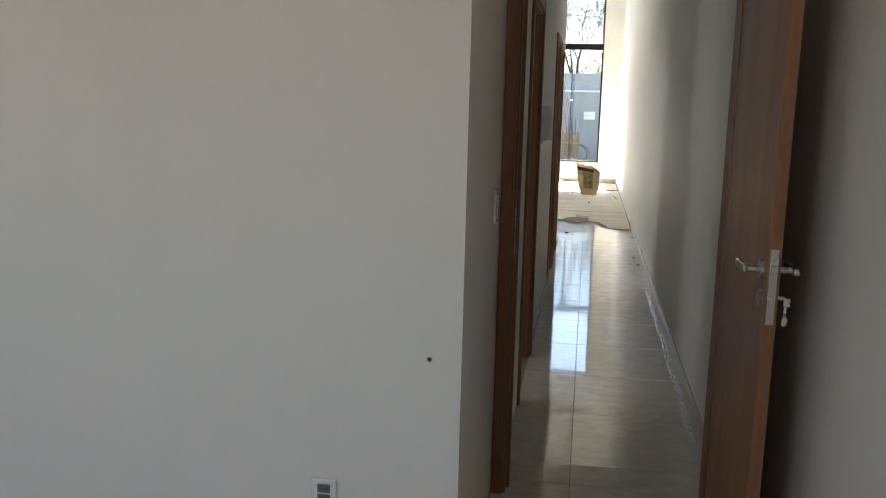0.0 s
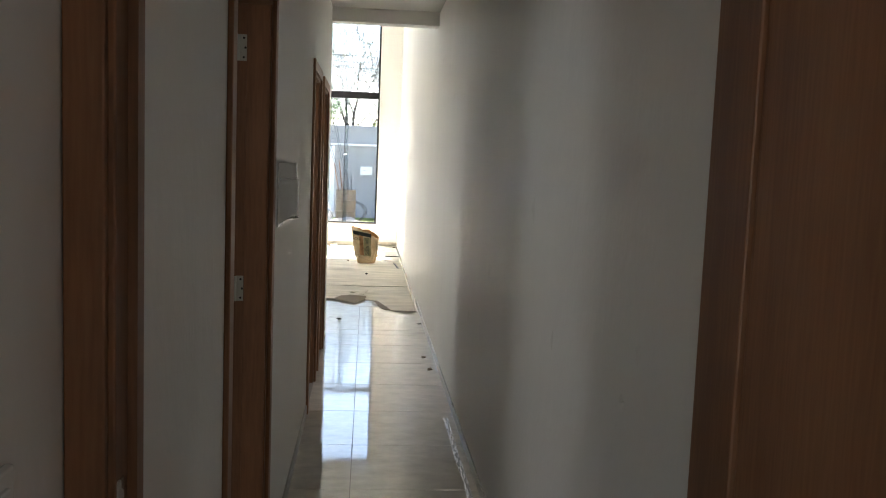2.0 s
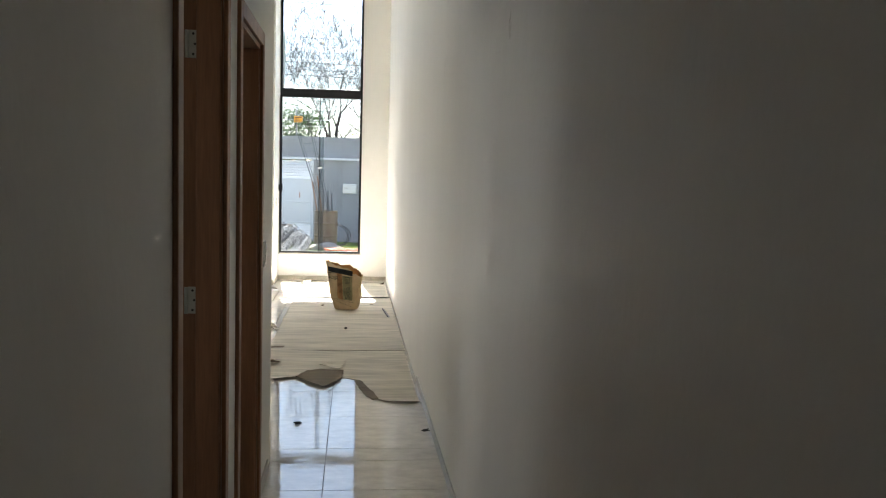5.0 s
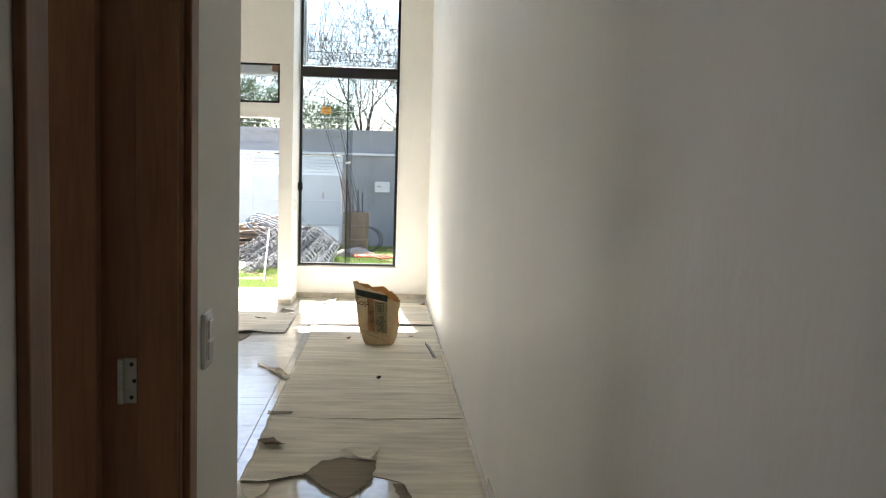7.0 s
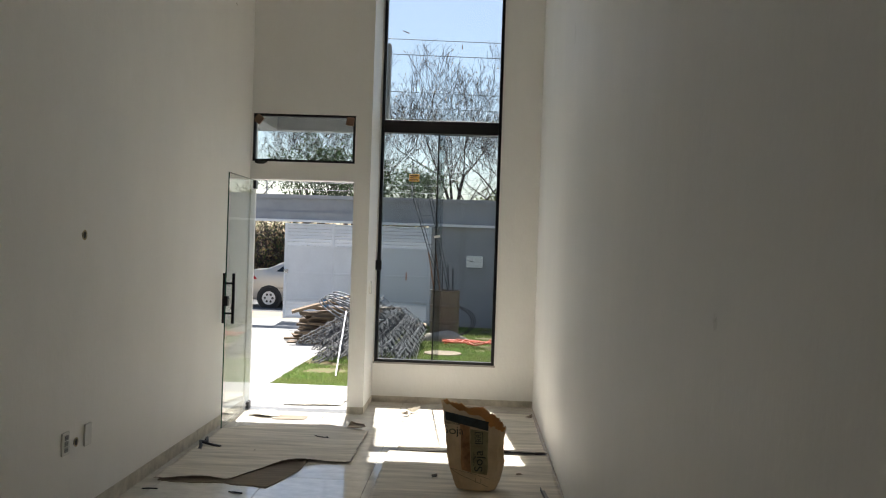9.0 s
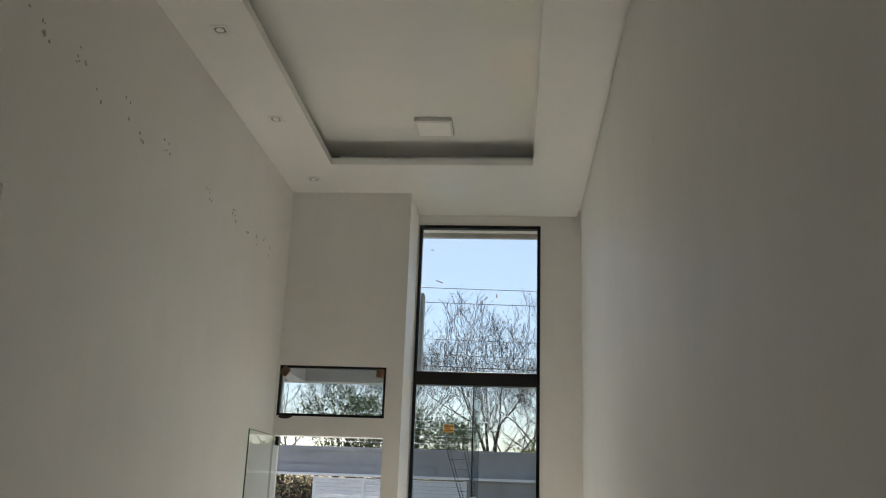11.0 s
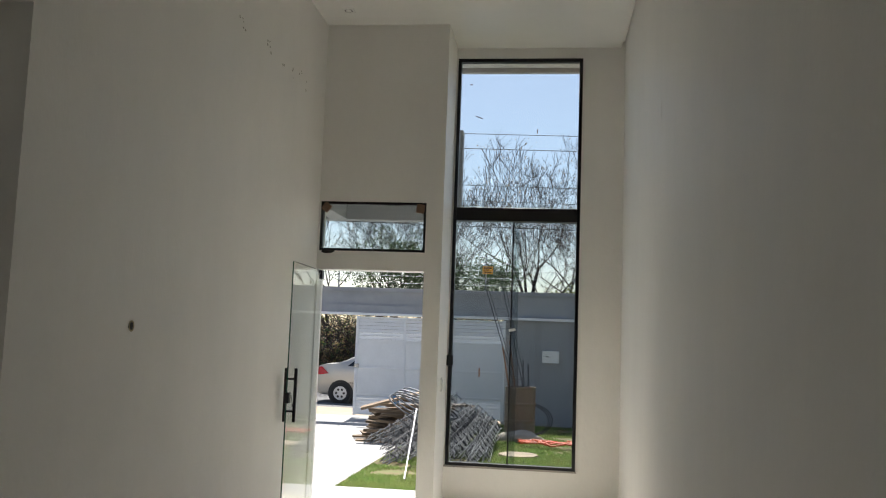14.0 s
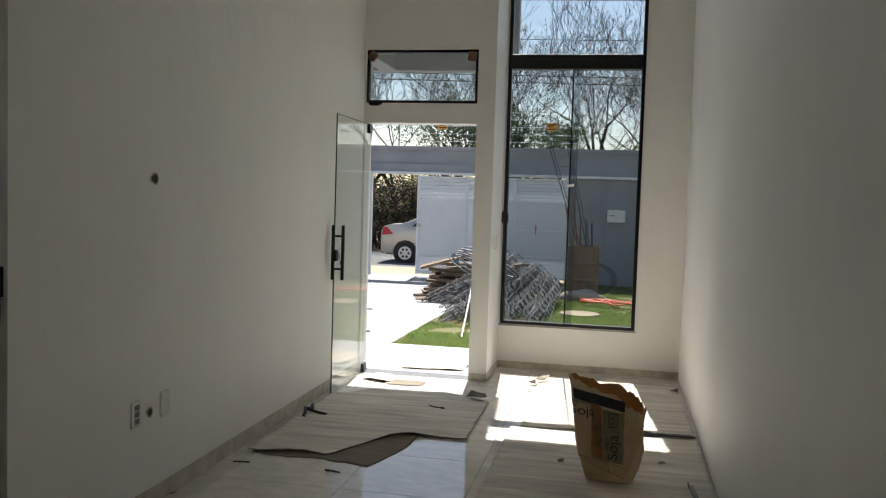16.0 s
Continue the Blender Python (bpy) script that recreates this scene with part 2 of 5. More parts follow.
DOORS = [(3.92, 4.79), (6.94, 7.665), (8.005, 8.70)]
DH = 2.03
rows, y = [], 3.0
for a, b in DOORS:
    rows += [(-0.435, XC, y, a, 0, CH), (-0.435, XC, a, b, DH, CH)]
    y = b
rows += [(-0.435, XC, y, YE - 0.15, 0, CH)]
struct("wall_corridor", boxes(*rows), WALL, "white corridor wall with three brown wooden doorways")
struct("wall_door_head", boxes((-0.305, XR, 2.87, 3.0, 2.10, 3.0)), WALL, "white wall over the bedroom door")
struct("wall_rooms", boxes((-3.6, -0.455, 3.0, 3.12, 0, CH), (-3.72, -3.6, 3.0, YE - 0.15, 0, CH), (-3.6, -0.435, 5.6, 5.72, 0, CH), (-3.6, -0.435, 7.84, 7.94, 0, CH)), WALL, "plain white walls of the side rooms")
struct("wall_kitchen", boxes((XK, XC, YE - 0.15, YE, 0, CH), (XK - 0.15, XK, YE - 0.15, YK + 0.15, 0, KH + 0.3), (XK, XL - 0.15, YK, YK + 0.15, 0, KH + 0.3)), WALL, "plain white kitchen walls")
struct("wall_over_corridor", boxes((XL - 0.15, XR, YE - 0.15, YE, CH, TOP), (XC, XR, YE - 0.15, YE, 2.64, CH)), WALL, "white beam and wall over the corridor mouth")
struct("wall_living", boxes((XL - 0.15, XL, YK, YD, 0, TOP), (XL - 0.15, XL, YE, YK, KH, TOP)), WALL, "tall white living room wall with drill marks")
DX0, DX1, TZ0, TZ1 = -2.0, -1.085, 2.215, 2.64
struct("wall_door", boxes((XL - 0.15, DX0, YD, YD + 0.18, 0, TOP), (DX0, DX1, YD, YD + 0.18, 2.056, TZ0), (DX0, DX1, YD, YD + 0.18, TZ1, TOP), (DX1, -0.94, YD, YW + 0.15, 0, TOP)), WALL,
       "white front wall around the glass door and transom")
WX0, WX1, WZ0, WZ1 = -0.925, 0.222, 0.384, 4.10
struct("wall_window", boxes((-0.94, XR + 0.15, YW, YW + 0.15, 0, WZ0), (-0.94, XR + 0.15, YW, YW + 0.15, WZ1, TOP), (-0.94, WX0, YW, YW + 0.15, WZ0, WZ1), (WX1, XR + 0.15, YW, YW + 0.15, WZ0, WZ1)), WALL,
       "white front wall around the tall window")
# ceilings
struct("ceiling_bedroom", boxes((-4.15, 0.83, -3.15, 3.0, 3.0, 3.12)), CEIL, "plain white bedroom ceiling")
struct("ceiling_corridor", boxes((-3.72, XR, 3.0, YE - 0.15, CH, CH + 0.1)), CEIL, "plain white corridor ceiling")
struct("ceiling_kitchen", boxes((XK, XL - 0.15, YE, YK, KH, KH + 0.1)), CEIL, "plain white kitchen ceiling")
TX0, TX1, TY0, TY1 = -1.53, 0.12, 10.3, 15.98
bm = boxes((XL, TX0, YE, YD, CL, CL + 0.06), (TX1, XR - 0.035, YE, YW, CL, CL + 0.06), (TX0, TX1, YE, TY0, CL, CL + 0.06), (TX0, TX1, TY1, YD, CL, CL + 0.06), (-0.94, TX1, YD, YW, CL, CL + 0.06),
           (XL, XR, YE, YW, CL + 0.20, CL + 0.26), (XL, XR, YE, YW, TOP, TOP + 0.1),
           (XL, TX0 - 0.30, YE, YW, CL + 0.06, CL + 0.20), (TX1 + 0.30, XR, YE, YW, CL + 0.06, CL + 0.20), (TX0, TX1, TY1 + 0.30, YW, CL + 0.06, CL + 0.20), (TX0, TX1, YE, TY0 - 0.30, CL + 0.06, CL + 0.20))
struct("ceiling_living", bm, CEIL_GLOSS, "glossy white plaster ceiling with a recessed tray and shadow cove")

# ---- ground and outdoors ----


def gz(y):
    """Height of the ground outside: it falls gently to the street."""
    if y < 18:
        return -0.03
    if y < 27.3:
        return -0.03 - 0.014 * (y - 18)
    if y < 34:
        return -0.16 - 0.05 * (y - 27.3)
    return -0.495 - 0.0 * (y - 34)


def strip(x0, x1, ys, lift=0.0, nx=1):
    bm = bmesh.new()
    prev = None
    for yy in ys:
        row = [bm.verts.new((x0 + (x1 - x0) * i / nx, yy, gz(yy) + lift)) for i in range(nx + 1)]
        if prev:
            for i in range(nx):
                bm.faces.new((prev[i], prev[i + 1], row[i + 1], row[i]))
        prev = row
    return bm


EARTH = mat("red_earth", (0.30, 0.19, 0.12), 0.95, vary=0.35, scale=1.5, bump=0.6, bump_scale=14, fine=0.12)
CONCRETE = mat("pale_concrete", (0.31, 0.305, 0.295), 0.8, vary=0.12, scale=2.0, bump=0.2, bump_scale=60, fine=0.04)
APRON = mat("sandy_concrete", (0.34, 0.26, 0.175), 0.9, vary=0.25, scale=2.5, bump=0.3, bump_scale=40)
ASPHALT = mat("grey_asphalt", (0.11, 0.11, 0.11), 0.9, vary=0.2, scale=5, bump=0.5, bump_scale=150)
LAWN = mat("lawn_soil", (0.10, 0.13, 0.03), 0.95, vary=0.4, scale=7, bump=0.5, bump_scale=60, tint=(0.16, 0.10, 0.05))
PORCHTILE = mat("porch_tile", (0.46, 0.45, 0.435), 0.35, vary=0.08, scale=4, bump=0.05, rough_vary=0.1)
GREYWALL = mat("grey_painted_render", (0.34, 0.345, 0.355), 0.8, vary=0.12, scale=2.2, bump=0.35, bump_scale=70, fine=0.04)
HOUSEOUT = mat("pale_render", (0.60, 0.59, 0.56), 0.8, vary=0.06, scale=2, bump=0.2, bump_scale=60)
WHITEMETAL = mat("white_gate_paint", (0.78, 0.79, 0.80), 0.4, vary=0.05, scale=3, bump=0.03)

ys = [-400, 17.45, 18, 20, 22, 24, 26, 27.3, 29, 31, 34, 40, 60, 120, 400, 1500]
struct("ground", strip(-900, 900, ys, -0.06, 2), EARTH, "red earth ground")
struct("driveway", strip(-9, -2.17, [18.22, 20, 22, 24, 26, 27.3], -0.004), CONCRETE, "pale concrete driveway")
struct("lawn", strip(-2.17, 4.5, [18.22, 20, 22, 24, 26, 26.98], -0.012, 2), LAWN, "patchy lawn soil under the grass")
struct("pavement", strip(-60, 60, [27.3, 29, 31, 32.2], -0.02, 2), APRON, "sandy concrete pavement outside the gate")
struct("road", strip(-60, 60, [32.2, 34, 36, 39.5], -0.03, 2), ASPHALT, "grey asphalt road")
struct("porch", boxes((-9, -0.94, YD + 0.18, 18.2, -0.25, -0.012), (-0.94, 4.5, YW + 0.15, 18.2, -0.25, -0.03)), PORCHTILE, "white tiled porch slab")
struct("threshold", boxes((DX0, DX1, YD + 0.0, YD + 0.18, -0.05, -0.002)), STONE, "grey granite door threshold")
# roof slab, porch beam and parapet
struct("roof", boxes((-9, XR + 0.9, -4, 18.05, TOP + 0.1, TOP + 0.35), (-1.06, XR + 0.9, YW + 0.15, 18.05, 4.24, TOP + 0.1)), HOUSEOUT, "flat roof with an overhanging eave")
struct("porch_roof", boxes((-9, -1.0, YD + 0.18, 17.93, 3.06, 3.5), (-9, -0.93, 17.93, 18.08, 2.66, 3.58), (-2.25, -2.08, YD + 0.18, 17.93, 2.66, 3.06)), GREYWALL, "grey porch roof with white ceiling and beams")
struct("porch_ceiling", boxes((-2.08, -1.0, YD + 0.18, 17.93, 3.02, 3.06)), CEIL, "white porch ceiling")

# strip below the eave, in a darker grey than the roof
struct("eave_edge", boxes((-1.06, XR + 0.9, 18.0, 18.06, 4.195, 4.24)), RAW, "dark grey drip edge under the eave")

# boundary wall and gate
GY, GX0, GX1, GZ = 27.0, -4.95, -0.95, 1.90
struct("boundary_wall", boxes((GX1, 5.0, GY, GY + 0.16, -0.5, 2.40), (GX0, GX1, GY, GY + 0.16, GZ + 0.04, 2.40), (-9, GX0, GY, GY + 0.16, -0.5, 2.40),
                              (-9, 5.0, GY - 0.04, GY + 0.20, 2.40, 2.48), (-9, -1.55, GY - 0.05, GY, GZ + 0.04, 2.12)), GREYWALL, "grey rendered boundary wall with a coping")
struct("side_wall", boxes((4.5, 4.66, YW, GY, -0.4, 2.4), (-9.16, -9.0, -4, GY, -0.4, 2.4)), GREYWALL, "grey rendered side walls")


def gate():
    g = thing("sliding_gate", "white painted metal gate with louvred top and bottom, partly slid open", "gate", pose(0, GY - 0.06, gz(GY)))
    x0, x1, h = -3.92, -0.93, GZ + 0.165
    part("rail", boxes((-5.0, 4.4, -0.05, 0.03, h, h + 0.05)), WHITEMETAL, g)
    part("post", boxes((-5.0, -4.9, -0.03, 0.05, 0, h)), WHITEMETAL, g)
    cols = [x0, x0 + 0.98, x0 + 1.95, x1]
    for c in cols:
        part("stile", boxes((c - 0.03, c + 0.03, -0.04, 0.0, 0.05, h - 0.02), bevel=0.004), WHITEMETAL, g)
    for z in (0.08, 0.48, 1.0, 1.56, h - 0.05):
        part("crossbar", boxes((x0, x1, -0.035, 0.0, z - 0.02, z + 0.02), bevel=0.004), WHITEMETAL, g)
    for a, b in zip(cols, cols[1:]):
        part("panel", boxes((a + 0.03, b - 0.03, -0.018, -0.008, 0.48, 1.56)), WHITEMETAL, g)
        for z0, z1 in ((0.10, 0.46), (1.58, h - 0.07)):
            k = 6
            for i in range(k):
                z = z0 + (z1 - z0) * (i + 0.5) / k
                bm = boxes((a + 0.03, b - 0.03, -0.004, 0.004, -0.036, 0.036))
                bmesh.ops.transform(bm, matrix=pose(0, -0.012, z, -30), verts=bm.verts)
                part("louvre", bm, WHITEMETAL, g)
    part("lock", boxes((x0 - 0.03, x0 + 0.06, -0.06, -0.03, 1.0, 1.08), bevel=0.005), CHROME, g, "small steel gate lock")
    return g


gate()
meter = thing("meter_box", "white utility meter box on the grey boundary wall", "meter box", pose(0.01, GY, 1.2))
part("case", boxes((-0.17, 0.17, -0.05, 0.0, -0.12, 0.12), bevel=0.008), PLATE, meter)
part("lid", boxes((-0.16, 0.16, -0.06, -0.05, 0.005, 0.11), bevel=0.004), PLATE, meter)
part("latch", boxes((-0.10, -0.03, -0.07, -0.06, 0.0, 0.015)), DARK, meter)

# ---- windows and doors ----


def tall_window():
    w = tagged(thing("window_1", "tall black aluminium window with fixed upper pane and sliding lower panes", "window"), kind="structure")
    y0, y1 = YW - 0.012, YW + 0.05
    f = 0.03
    part("window_frame", boxes((WX0, WX0 + f, y0, y1, WZ0, WZ1), (WX1 - f, WX1, y0, y1, WZ0, WZ1), (WX0 + f, WX1 - f, y0, y1, WZ0, WZ0 + f), (WX0 + f, WX1 - f, y0, y1, WZ1 - f, WZ1)), ALU, w)
    part("transom_bar", boxes((WX0 + f, WX1 - f, y0 - 0.02, y1 + 0.02, 2.58, 2.70), bevel=0.004), ALU, w)
    xm = (WX0 + WX1) / 2 - 0.02
    part("sash_stile", boxes((xm - 0.006, xm + 0.006, y0 + 0.02, y1 - 0.02, WZ0 + f, 2.58)), ALU, w)
    p = part("pane", boxes((WX0 + f, WX1 - f, YW + 0.02, YW + 0.026, 2.70, WZ1 - f)), GLASS, w)
    q = part("pane", boxes((WX0 + f, xm + 0.06, YW + 0.010, YW + 0.016, WZ0 + f, 2.58)), GLASS, w)
    r = part("pane", boxes((xm, WX1 - f, YW + 0.030, YW + 0.036, WZ0 + f, 2.58)), GLASS, w)
    for k in (p, q, r):
        k.visible_shadow = False
    part("latch", boxes((WX0 - 0.012, WX0 + 0.045, y0 - 0.03, y0, 1.26, 1.36), bevel=0.01), ALU, w, "black sliding sash latch")
    part("tape_scrap", boxes((-0.65, -0.638, YW + 0.004, YW + 0.008, 1.17, 1.25)), WOOD, w, "brown tape scrap on the glass")
    bm = boxes((-0.03, 0.03, -0.001, 0.001, -0.012, 0.012), bevel=0.0008)
    bmesh.ops.transform(bm, matrix=pose(-0.36, YW + 0.006, 1.60, 0, -12, 0), verts=bm.verts)
    part("tape_scrap", bm, PLATE, w, "white tape scrap on the glass")
    for x, z, r, l in ((-0.72, 3.55, 20, 0.035), (-0.18, 3.42, 88, 0.02), (-0.80, 3.86, 0, 0.012)):
        bm = boxes((-l, l, -0.001, 0.001, -0.004, 0.004))
        bmesh.ops.transform(bm, matrix=pose(x, YW + 0.017, z, 0, r, 0), verts=bm.verts)
        part("tape_scrap", bm, WOOD, w, "brown tape scrap on the glass")
    part("sill_edge", boxes((WX0 - 0.01, WX1 + 0.01, y0 - 0.008, y0, WZ0 - 0.012, WZ0 + 0.004)), RAW, w, "rough mortar edge")
    return w


tall_window()


def transom_window():
    w = tagged(thing("window_2", "black framed glass transom with two brown cardboard corner guards", "window"), kind="structure")
    y0, y1, f = YD + 0.01, YD + 0.05, 0.022
    part("window_frame", boxes((DX0, DX0 + f, y0, y1, TZ0, TZ1), (DX1 - f, DX1, y0, y1, TZ0, TZ1), (DX0 + f, DX1 - f, y0, y1, TZ0, TZ0 + f), (DX0 + f, DX1 - f, y0, y1, TZ1 - f, TZ1)), ALU, w)
    p = part("pane", boxes((DX0 + f, DX1 - f, YD + 0.025, YD + 0.031, TZ0 + f, TZ1 - f)), GLASS, w)
    p.visible_shadow = False
    for x, r in ((DX0 + 0.05, 38), (DX1 - 0.05, 8)):
        bm = boxes((-0.035, 0.035, -0.012, 0.012, -0.04, 0.035), bevel=0.008)
        bmesh.ops.transform(bm, matrix=pose(x, YD + 0.005, TZ1 - 0.05, 0, r, 0), verts=bm.verts)
        part("corner_guard", bm, GUARD, w, "brown cardboard corner guard")
    bm = bmesh.new()
    bmesh.ops.create_icosphere(bm, subdivisions=2, radius=1.0)
    for v in bm.verts:
        k = 1 + 0.5 * noise.noise(v.co * 2.1)
        v.co = Vector((DX0 + 0.08 + v.co.x * 0.06 * k, YD + v.co.y * 0.012, TZ0 - 0.008 + v.co.z * 0.016 * k))
    part("mortar_lump", bm, DARK, w, "dark mortar lump under the frame")
    return w


GUARD = mat("brown_corner_cardboard", (0.20, 0.12, 0.08), 0.85, vary=0.2, scale=20, bump=0.2)
transom_window()


def glass_door():
    """Frameless glass door, folded back against the left wall."""
    d = tagged(thing("door_1", "frameless green glass door with black pull handle, standing open", "door", pose(-1.975, YD + 0.05, 0, 0, 0, 1.2)), kind="structure")
    L, H = 0.90, 2.04
    p = part("pane", boxes((-0.004, 0.004, -L, 0, 0.01, H)), DOORGLASS, d)
    p.visible_shadow = False
    part("glass_edge", boxes((-0.0045, 0.0045, -L - 0.003, -L, 0.01, H), (-0.0045, 0.0045, -L, 0, H, H + 0.003)), GLASSEDGE, d)
    part("patch_hinge", boxes((-0.014, 0.014, -0.05, 0.03, H - 0.07, H + 0.004), bevel=0.003), ALU, d)
    part("patch_hinge", boxes((-0.014, 0.014, -0.06, 0.03, 0.006, 0.07), bevel=0.003), ALU, d)
    bm = bmesh.new()
    for s in (-1, 1):
        box(bm, s * 0.052 - 0.011, s * 0.052 + 0.011, -L + 0.03, -L + 0.052, 0.84, 1.24, bevel=0.004) if s > 0 else box(bm, -0.034, -0.016, -L + 0.03, -L + 0.052, 0.84, 1.24, bevel=0.004)
    for z in (0.92, 1.16):
        cyl(bm, (-0.02, -L + 0.041, z), (0.045, -L + 0.041, z), 0.008)
    part("pull_handle", bm, ALU, d, "black square pull handle")
    lk = part("lock", boxes((-0.018, 0.018, -L - 0.004, -L + 0.05, 0.98, 1.06), bevel=0.004), ALU, d, "black glass door lock")
    bm = cyl(bmesh.new(), (0.018, -L + 0.025, 1.03), (0.03, -L + 0.025, 1.03), 0.012)
    part("cylinder", bm, CHROME, lk)
    bm = boxes((0.03, 0.033, -L + 0.015, -L + 0.035, 0.985, 1.02), (0.036, 0.039, -L + 0.02, -L + 0.042, 0.955, 0.99))
    part("key", bm, CHROME, lk)
    return d


glass_door()


def casing(name, a, b, xw, depth, label, both=True):
    """A wooden door frame in the corridor wall between a and b, with flat casings and a rebate."""
    d = tagged(thing(name, label, "door frame"), kind="structure")
    t, c, p = 0.03, 0.06, 0.014
    x0, x1 = xw - depth, xw
    part("jamb", boxes((x0, x1, a, a + t, 0, DH), bevel=0.003), WOOD_D, d)
    part("jamb", boxes((x0, x1, b - t, b, 0, DH), bevel=0.003), WOOD_D, d)
    part("head", boxes((x0, x1, a + t, b - t, DH - t, DH)), WOOD_D, d)
    part("stop", boxes((x0 + 0.072, x1 - 0.004, a + t, a + t + 0.010, 0, DH - t), bevel=0.002), WOOD_D, d)
    part("stop", boxes((x0 + 0.072, x1 - 0.004, b - t - 0.010, b - t, 0, DH - t), bevel=0.002), WOOD_D, d)
    for x in (x1, x0 - p):
        for yy in (a - c + 0.012, b - 0.012):
            part("casing", boxes((x, x + p, yy, yy + c, 0, DH + c - 0.012), bevel=0.003), WOOD, d)
        part("casing", boxes((x, x + p, a + 0.012, b - 0.012, DH - 0.012, DH + c - 0.012), bevel=0.003), WOOD, d)
    return d


def hinge(parent, x, y, z):
    """A butt hinge let into the jamb: a screwed leaf facing the opening and its knuckle on the room side."""
    h = part("hinge", boxes((x, x + 0.026, y - 0.004, y + 0.002, z - 0.042, z + 0.042), bevel=0.0008), HINGE, parent, "zinc-plated steel butt hinge")
    bm = bmesh.new()
    for k in range(3):
        cyl(bm, (x - 0.005, y - 0.007, z - 0.042 + 0.028 * k), (x - 0.005, y - 0.007, z - 0.042 + 0.028 * k + 0.027), 0.006, n=12)
    part("pin", bm, HINGE, h)
    for dz, dx in ((-0.031, 0.014), (0.0, 0.019), (0.031, 0.014)):
        part("screw", cyl(bmesh.new(), (x + dx, y - 0.0052, z + dz), (x + dx, y - 0.003, z + dz), 0.0038, n=10), DARK, h)
    return h


def side_leaf(name, a, b, angle, label):
    """A door leaf hung on the far jamb and swung into the side room."""
    w = b - a - 0.066
    d = tagged(thing(name, label, "door", pose(XC - 0.142, b - 0.032, 0, 0, 0, angle)), kind="structure")
    part("leaf", boxes((-w, 0, -0.035, 0, 0.008, DH - 0.035), bevel=0.002), WOOD, d)
    bm = boxes((-w + 0.03, -w + 0.07, -0.042, -0.035, 0.92, 1.12))
    cyl(bm, (-w + 0.05, -0.08, 1.05), (-w + 0.05, -0.035, 1.05), 0.009)
    cyl(bm, (-w + 0.05, -0.08, 1.05), (-w + 0.16, -0.08, 1.05), 0.008)
    part("handle", bm, CHROME, d, "steel lever handle")
    return d


for i, (a, b) in enumerate(DOORS):
    f = casing("door_frame_%d" % (i + 2), a, b, XC, 0.15, "reddish brown laminate door frame in the corridor wall")
    for z in (0.25, 1.07, 1.86):
        hinge(f, XC - 0.102, b - 0.03, z)
    side_leaf("door_%d" % (i + 3), a, b, 4, "red-brown wooden door swung open into a dark side room")

# bedroom door: frame across the corridor mouth, leaf folded back on the right
fx0, fx1 = -0.248, 0.500
bf = tagged(thing("door_frame_1", "reddish brown bedroom door frame across the corridor mouth", "door frame"), kind="structure")
part("jamb", boxes((-0.285, fx0, 2.87, 3.0, 0, 2.07), bevel=0.003), WOOD_D, bf)
part("jamb", boxes((fx1, XR - 0.02, 2.87, 3.0, 0, 2.07), bevel=0.003), WOOD_D, bf)
part("head", boxes((-0.285, XR - 0.02, 2.87, 3.0, 2.07, 2.10)), WOOD_D, bf)
part("stop", boxes((fx0, fx0 + 0.012, 2.92, 2.95, 0, 2.07)), WOOD_D, bf)
for yy in (2.856, 3.0):
    part("casing", boxes((-0.303, fx0 - 0.008, yy, yy + 0.014, 0, 2.14), bevel=0.003), WOOD, bf)
    part("casing", boxes((fx1 + 0.008, XR - 0.003, yy, yy + 0.014, 0, 2.14), bevel=0.003), WOOD, bf)
    part("casing", boxes((fx0 - 0.008, fx1 + 0.008, yy, yy + 0.014, 2.08, 2.14), bevel=0.003), WOOD, bf)
part("strike_plate", boxes((fx0, fx0 + 0.002, 2.875, 2.90, 0.95, 1.12)), CHROME, bf)


